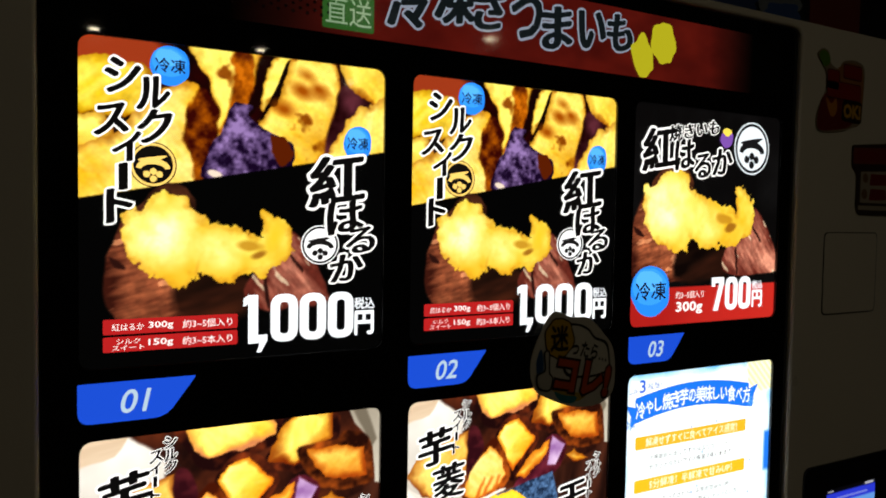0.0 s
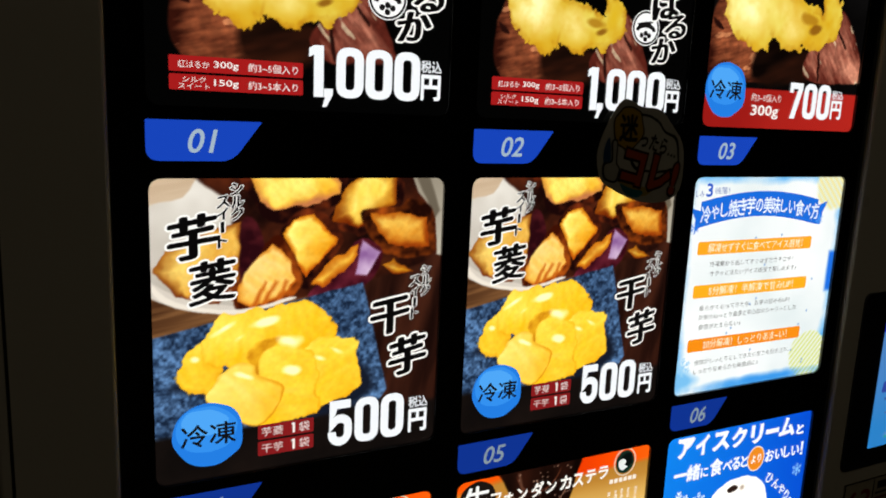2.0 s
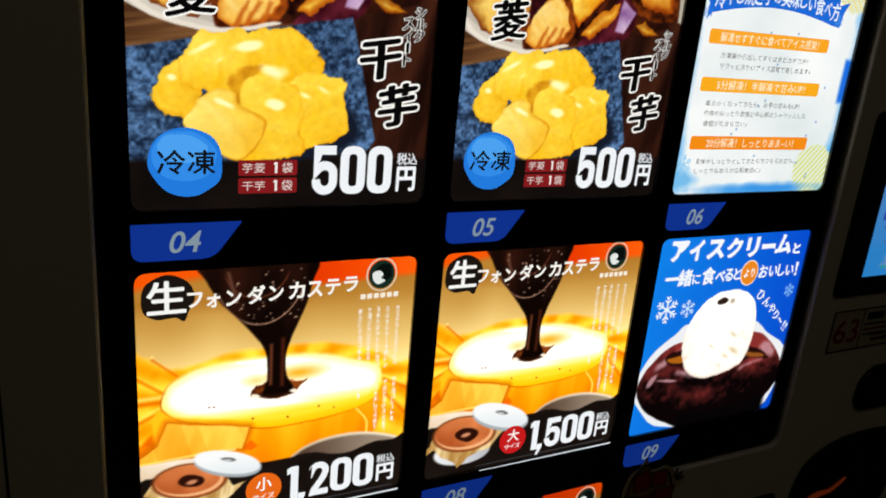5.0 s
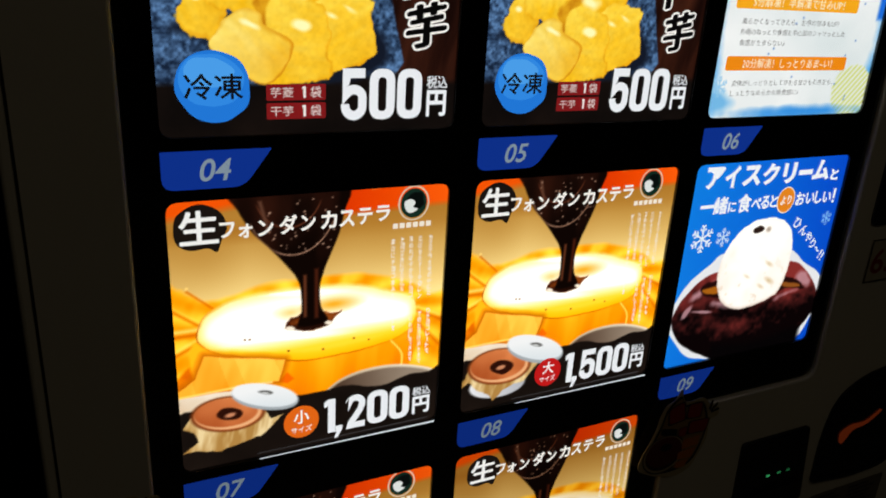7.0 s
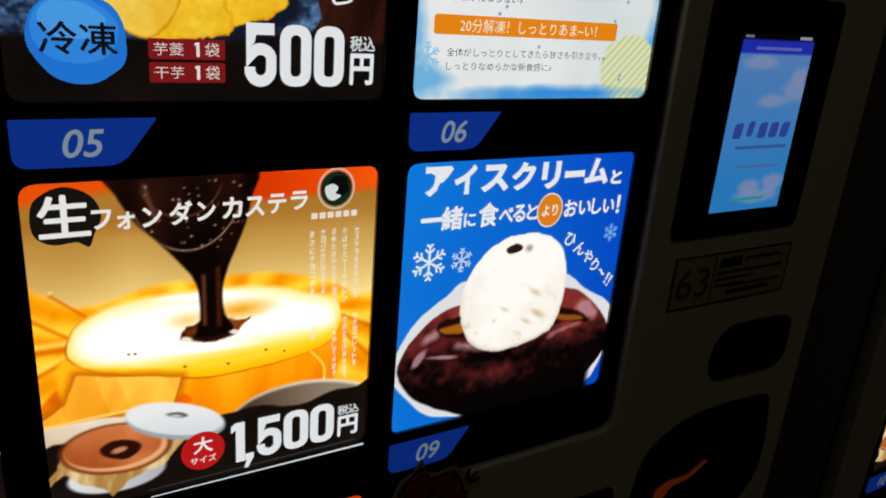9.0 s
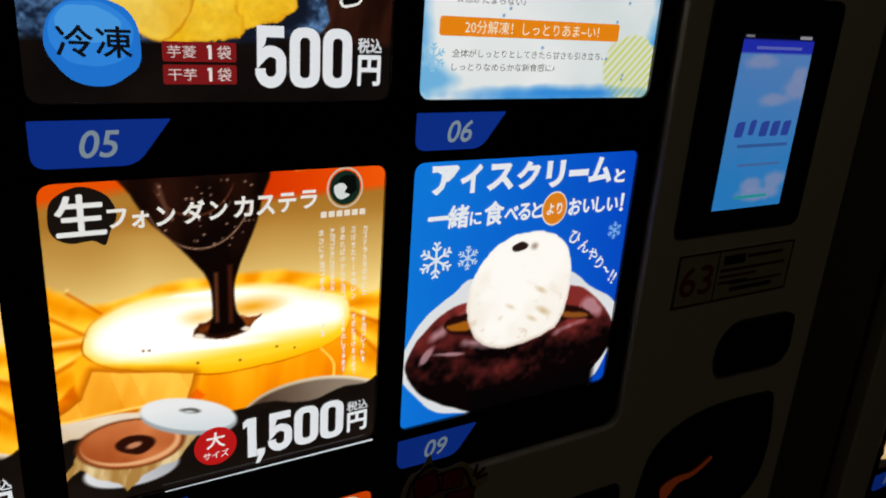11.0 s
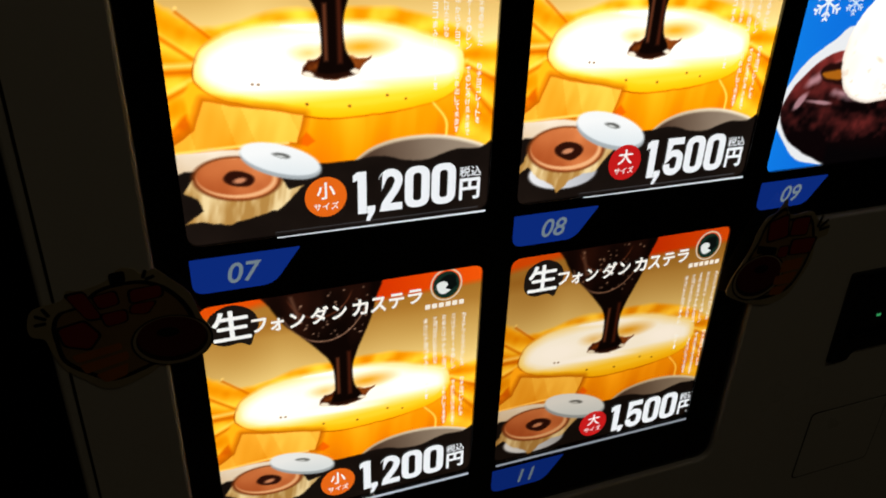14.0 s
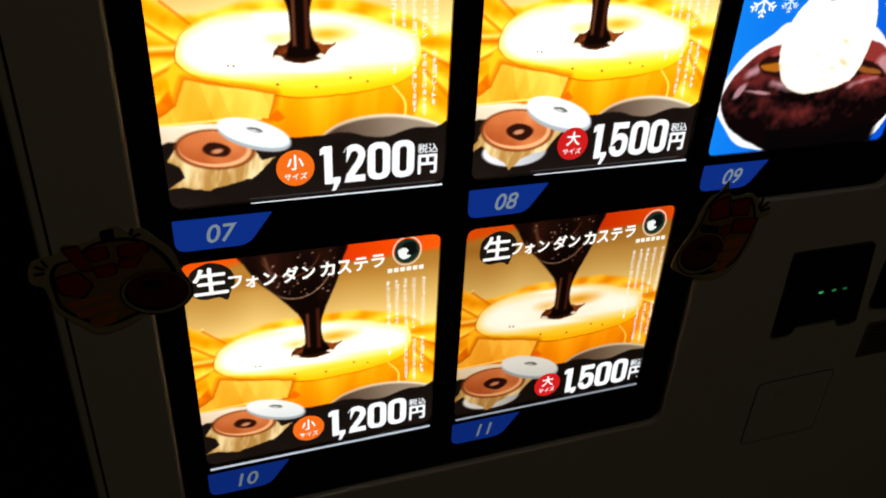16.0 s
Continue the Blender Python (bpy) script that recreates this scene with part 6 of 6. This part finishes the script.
def cake_sticker(base, outline, cake, hole, reds, oranges, darks, y, label):
    """Die-cut sticker: a round chocolate cake under bold red lettering shapes, dark outlines, orange small print."""
    st = Sticker("cake_sticker", (0, y, 0), label, smooth_loop(base), (196, 178, 138))
    mid = np.mean(outline, 0)
    st.shape("outline", smooth_loop(outline), (14, 10, 10), 0.5)
    st.shape("ground", smooth_loop([tuple(mid + (np.array(q) - mid) * 0.925) for q in outline]), (168, 132, 84), 0.9)
    x, z, rx, rz, turn = cake
    st.shape("plate_line", oval(x, z - 0.002, rx * 1.16, rz * 1.2, 36, turn), (16, 12, 12), 1.1)
    st.shape("plate", oval(x, z - 0.0018, rx * 1.10, rz * 1.13, 36, turn), (190, 172, 136), 1.3)
    st.shape("cake_side", oval(x, z - 0.0012, rx * 1.01, rz * 1.02, 36, turn), (40, 8, 8), 1.5)
    st.shape("cake", oval(x, z + 0.001, rx * 0.97, rz * 0.93, 36, turn), (108, 26, 18), 1.7)
    st.shape("cake_well", oval(hole[0], hole[1], rx * 0.32, rz * 0.22, 20, turn), (18, 6, 8), 2.0)
    for pts in darks:
        st.shape("dark_shape", rounded(pts, 0.002), (16, 12, 12), 2.0)
    for pts in reds:
        m = np.mean(pts, 0)
        st.shape("red_shape_edge", rounded([tuple(m + (np.array(q) - m) * 1.16) for q in pts], 0.003), (20, 10, 10), 2.2)
        st.shape("red_shape", rounded(pts, 0.003), (172, 44, 30), 2.6)
    for pts in oranges:
        st.shape("orange_shape", rounded(pts, 0.002), (214, 124, 44), 2.4)
    return st


def sparks(x, z, r0, r1, angles, w=0.0011):
    """Short strokes fanning out from a point."""
    out = []
    for a in angles:
        c0, s0 = math.cos(radians(a)), math.sin(radians(a))
        out.append([(x + c0 * r0 - s0 * w, z + s0 * r0 + c0 * w), (x + c0 * r0 + s0 * w, z + s0 * r0 - c0 * w), (x + c0 * r1 + s0 * w, z + s0 * r1 - c0 * w), (x + c0 * r1 - s0 * w, z + s0 * r1 + c0 * w)])
    return out


SX, SZ, SK = STICKER_A
A = lambda pts: [(SX + SK * a, SZ + SK * b) for a, b in pts]
cake_sticker(
    A([(-0.050, 0.016), (-0.045, 0.024), (-0.030, 0.027), (-0.026, 0.033), (-0.018, 0.032), (-0.004, 0.036), (0.004, 0.043), (0.012, 0.042), (0.016, 0.038), (0.024, 0.040), (0.031, 0.033), (0.042, 0.020), (0.047, 0.002), (0.052, -0.010), (0.046, -0.022), (0.034, -0.029), (0.020, -0.030), (0.010, -0.036), (-0.008, -0.042), (-0.018, -0.040), (-0.026, -0.032), (-0.036, -0.022), (-0.041, -0.008), (-0.043, 0.002), (-0.050, 0.006)]),
    A([(-0.038, 0.010), (-0.033, 0.019), (-0.022, 0.022), (-0.010, 0.031), (0.004, 0.034), (0.018, 0.033), (0.030, 0.026), (0.040, 0.012), (0.043, -0.004), (0.030, -0.022), (0.010, -0.031), (-0.010, -0.036), (-0.024, -0.028), (-0.036, -0.016), (-0.038, -0.002)]),
    (SX + SK * 0.028, SZ - SK * 0.011, SK * 0.0215, SK * 0.0160, -0.1), (SX + SK * 0.026, SZ - SK * 0.006),
    [A(q) for q in ([(-0.027, 0.030), (-0.017, 0.031), (-0.010, 0.012), (-0.018, 0.012)], [(-0.013, 0.027), (0.0, 0.029), (0.001, 0.020), (-0.010, 0.018)], [(0.008, 0.028), (0.026, 0.029), (0.026, 0.021), (0.008, 0.019)], [(-0.035, 0.008), (-0.020, 0.011), (-0.013, 0.0), (-0.020, -0.009), (-0.033, -0.004)], [(-0.010, 0.014), (0.004, 0.015), (0.004, 0.007), (-0.008, 0.005)], [(0.008, 0.018), (0.022, 0.018), (0.016, 0.010), (0.006, 0.012)])],
    [A(q) for q in ([(-0.031, -0.012), (-0.002, -0.008), (-0.002, -0.013), (-0.029, -0.018)], [(-0.028, -0.020), (0.001, -0.015), (0.001, -0.021), (-0.025, -0.027)], [(-0.020, -0.029), (0.000, -0.024), (-0.002, -0.033), (-0.015, -0.036)])],
    [A([(-0.002, 0.041), (0.007, 0.042), (0.007, 0.034), (-0.002, 0.033)])] + [A(q) for q in sparks(-0.036, 0.014, 0.004, 0.011, (115, 150, 185)) + sparks(0.016, 0.033, 0.002, 0.008, (20, 70))],
    -0.0056, "die-cut sticker of a chocolate cake with dark red lettering shapes")
SX, SZ, SK = STICKER_B
A = lambda pts: [(SX + SK * a, SZ + SK * b) for a, b in pts]
cake_sticker(
    A([(-0.019, 0.034), (-0.012, 0.037), (-0.006, 0.046), (-0.003, 0.037), (0.004, 0.033), (0.018, 0.034), (0.027, 0.026), (0.036, 0.022), (0.038, 0.014), (0.030, 0.010), (0.030, -0.006), (0.024, -0.020), (0.016, -0.032), (0.0, -0.036), (-0.016, -0.032), (-0.030, -0.026), (-0.038, -0.020), (-0.037, -0.010), (-0.030, 0.004), (-0.026, 0.014), (-0.024, 0.024)]),
    A([(-0.018, 0.030), (-0.006, 0.040), (0.0, 0.031), (0.016, 0.031), (0.024, 0.022), (0.028, 0.004), (0.022, -0.018), (0.012, -0.028), (-0.012, -0.030), (-0.028, -0.020), (-0.028, 0.0), (-0.022, 0.016)]),
    (SX - SK * 0.014, SZ - SK * 0.010, SK * 0.0185, SK * 0.0150, -0.05), (SX - SK * 0.013, SZ - SK * 0.005),
    [A(q) for q in ([(-0.016, 0.030), (-0.002, 0.034), (0.002, 0.018), (-0.014, 0.016)], [(0.004, 0.030), (0.018, 0.030), (0.018, 0.017), (0.004, 0.018)], [(0.008, 0.014), (0.028, 0.013), (0.026, 0.002), (0.008, 0.003)], [(-0.002, 0.010), (0.006, 0.010), (0.006, 0.002), (-0.002, 0.002)])],
    [A(q) for q in ([(0.004, -0.002), (0.022, -0.001), (0.021, -0.010), (0.004, -0.011)], [(0.001, -0.013), (0.020, -0.012), (0.016, -0.021), (0.001, -0.020)], [(0.0, -0.022), (0.014, -0.022), (0.010, -0.029), (0.0, -0.028)])],
    [A([(-0.021, 0.014), (-0.004, 0.010), (-0.004, 0.004), (-0.021, 0.008)])] + [A(q) for q in sparks(0.026, 0.018, 0.003, 0.012, (10, 40, 75))],
    -0.0062, "die-cut sticker of a cake beside red lettering, across the display corner")

# board standing on the machine's top
board = thing("top_board", pose(0, 0, 0), "unlit dark printed board standing on the machine", "sign board")
part("board", box(0.30, 0.94, 0.030, 0.036, ZT - 0.004, ZT + 0.16, 0.001), paint(14, 16, 22, 0.5), board)
for x, z, rx, rz, col, sd in ((0.42, 1.868, 0.05, 0.02, (90, 110, 150), 1), (0.53, 1.862, 0.05, 0.018, (60, 90, 140), 2), (0.62, 1.856, 0.05, 0.014, (40, 60, 110), 3), (0.69, 1.868, 0.036, 0.028, (110, 116, 124), 4), (0.70, 1.852, 0.03, 0.012, (50, 80, 140), 5)):
    link_mesh("printed_cloud", moved(sheet_mesh("printed_cloud", [oval(x, z, rx, rz, 30, 0.1, 0.5, sd)]), y=0.0292 - 0.0001 * sd), paint(*col, 0.6), board)
link_mesh("printed_block", moved(sheet_mesh("printed_block", [rect(0.745, ZT, 0.84, ZT + 0.15, 0.01)]), y=0.0285), paint(104, 34, 18, 0.6), board)

# ---- neighbouring machine and the room ----
other = machine_shell(pose(1.196, 0, 0), "second cream vending machine standing in the dark", [(3, 0)], [(3, 0)])
copy_thing(small.ob, pose(1.196 + COLS[0], 0.0035, ROWS_Z[3]))

floor = tagged(part("floor", box(-4, 6, -6.5, 2.5, -0.1, 0.0), M_FLOOR), "dark polished tile floor", kind="structure")
ceiling = tagged(part("ceiling", box(-4, 6, -6.5, 2.5, CEILING, CEILING + 0.1), M_CEIL), "dark ceiling board", kind="structure")
for nm, b in (("wall_north", (-4, 6, 2.4, 2.5, 0, CEILING)), ("wall_south", (-4, 6, -6.5, -6.4, 0, CEILING)), ("wall_west", (-4, -3.9, -6.4, 2.4, 0, CEILING)), ("wall_east", (5.9, 6, -6.4, 2.4, 0, CEILING))):
    tagged(part(nm, box(*b), M_WALL), "dark painted wall", kind="structure")

# includes the added unseen lamp near the door
for i, (x, y) in enumerate(LAMPS):
    d = thing("downlight", pose(x, y, CEILING), "small recessed round ceiling downlight", "downlight", "ceiling downlights")
    bm = bmesh.new()
    bmesh.ops.create_cone(bm, cap_ends=False, segments=24, radius1=0.062, radius2=0.05, depth=0.012)
    bmesh.ops.translate(bm, verts=bm.verts[:], vec=(0, 0, -0.006))
    part("ring", bm, M_METAL, d, smooth=True)
    lamp = bpy.data.lights.new("downlight_lamp", "AREA")
    lamp.shape, lamp.size, lamp.energy, lamp.color = "DISK", 0.05, LAMP_POWER[i], (1.0, 0.88, 0.62)
    lo = new("lamp", lamp)
    lo.parent = d
    lo.location = (0, 0, -0.014)
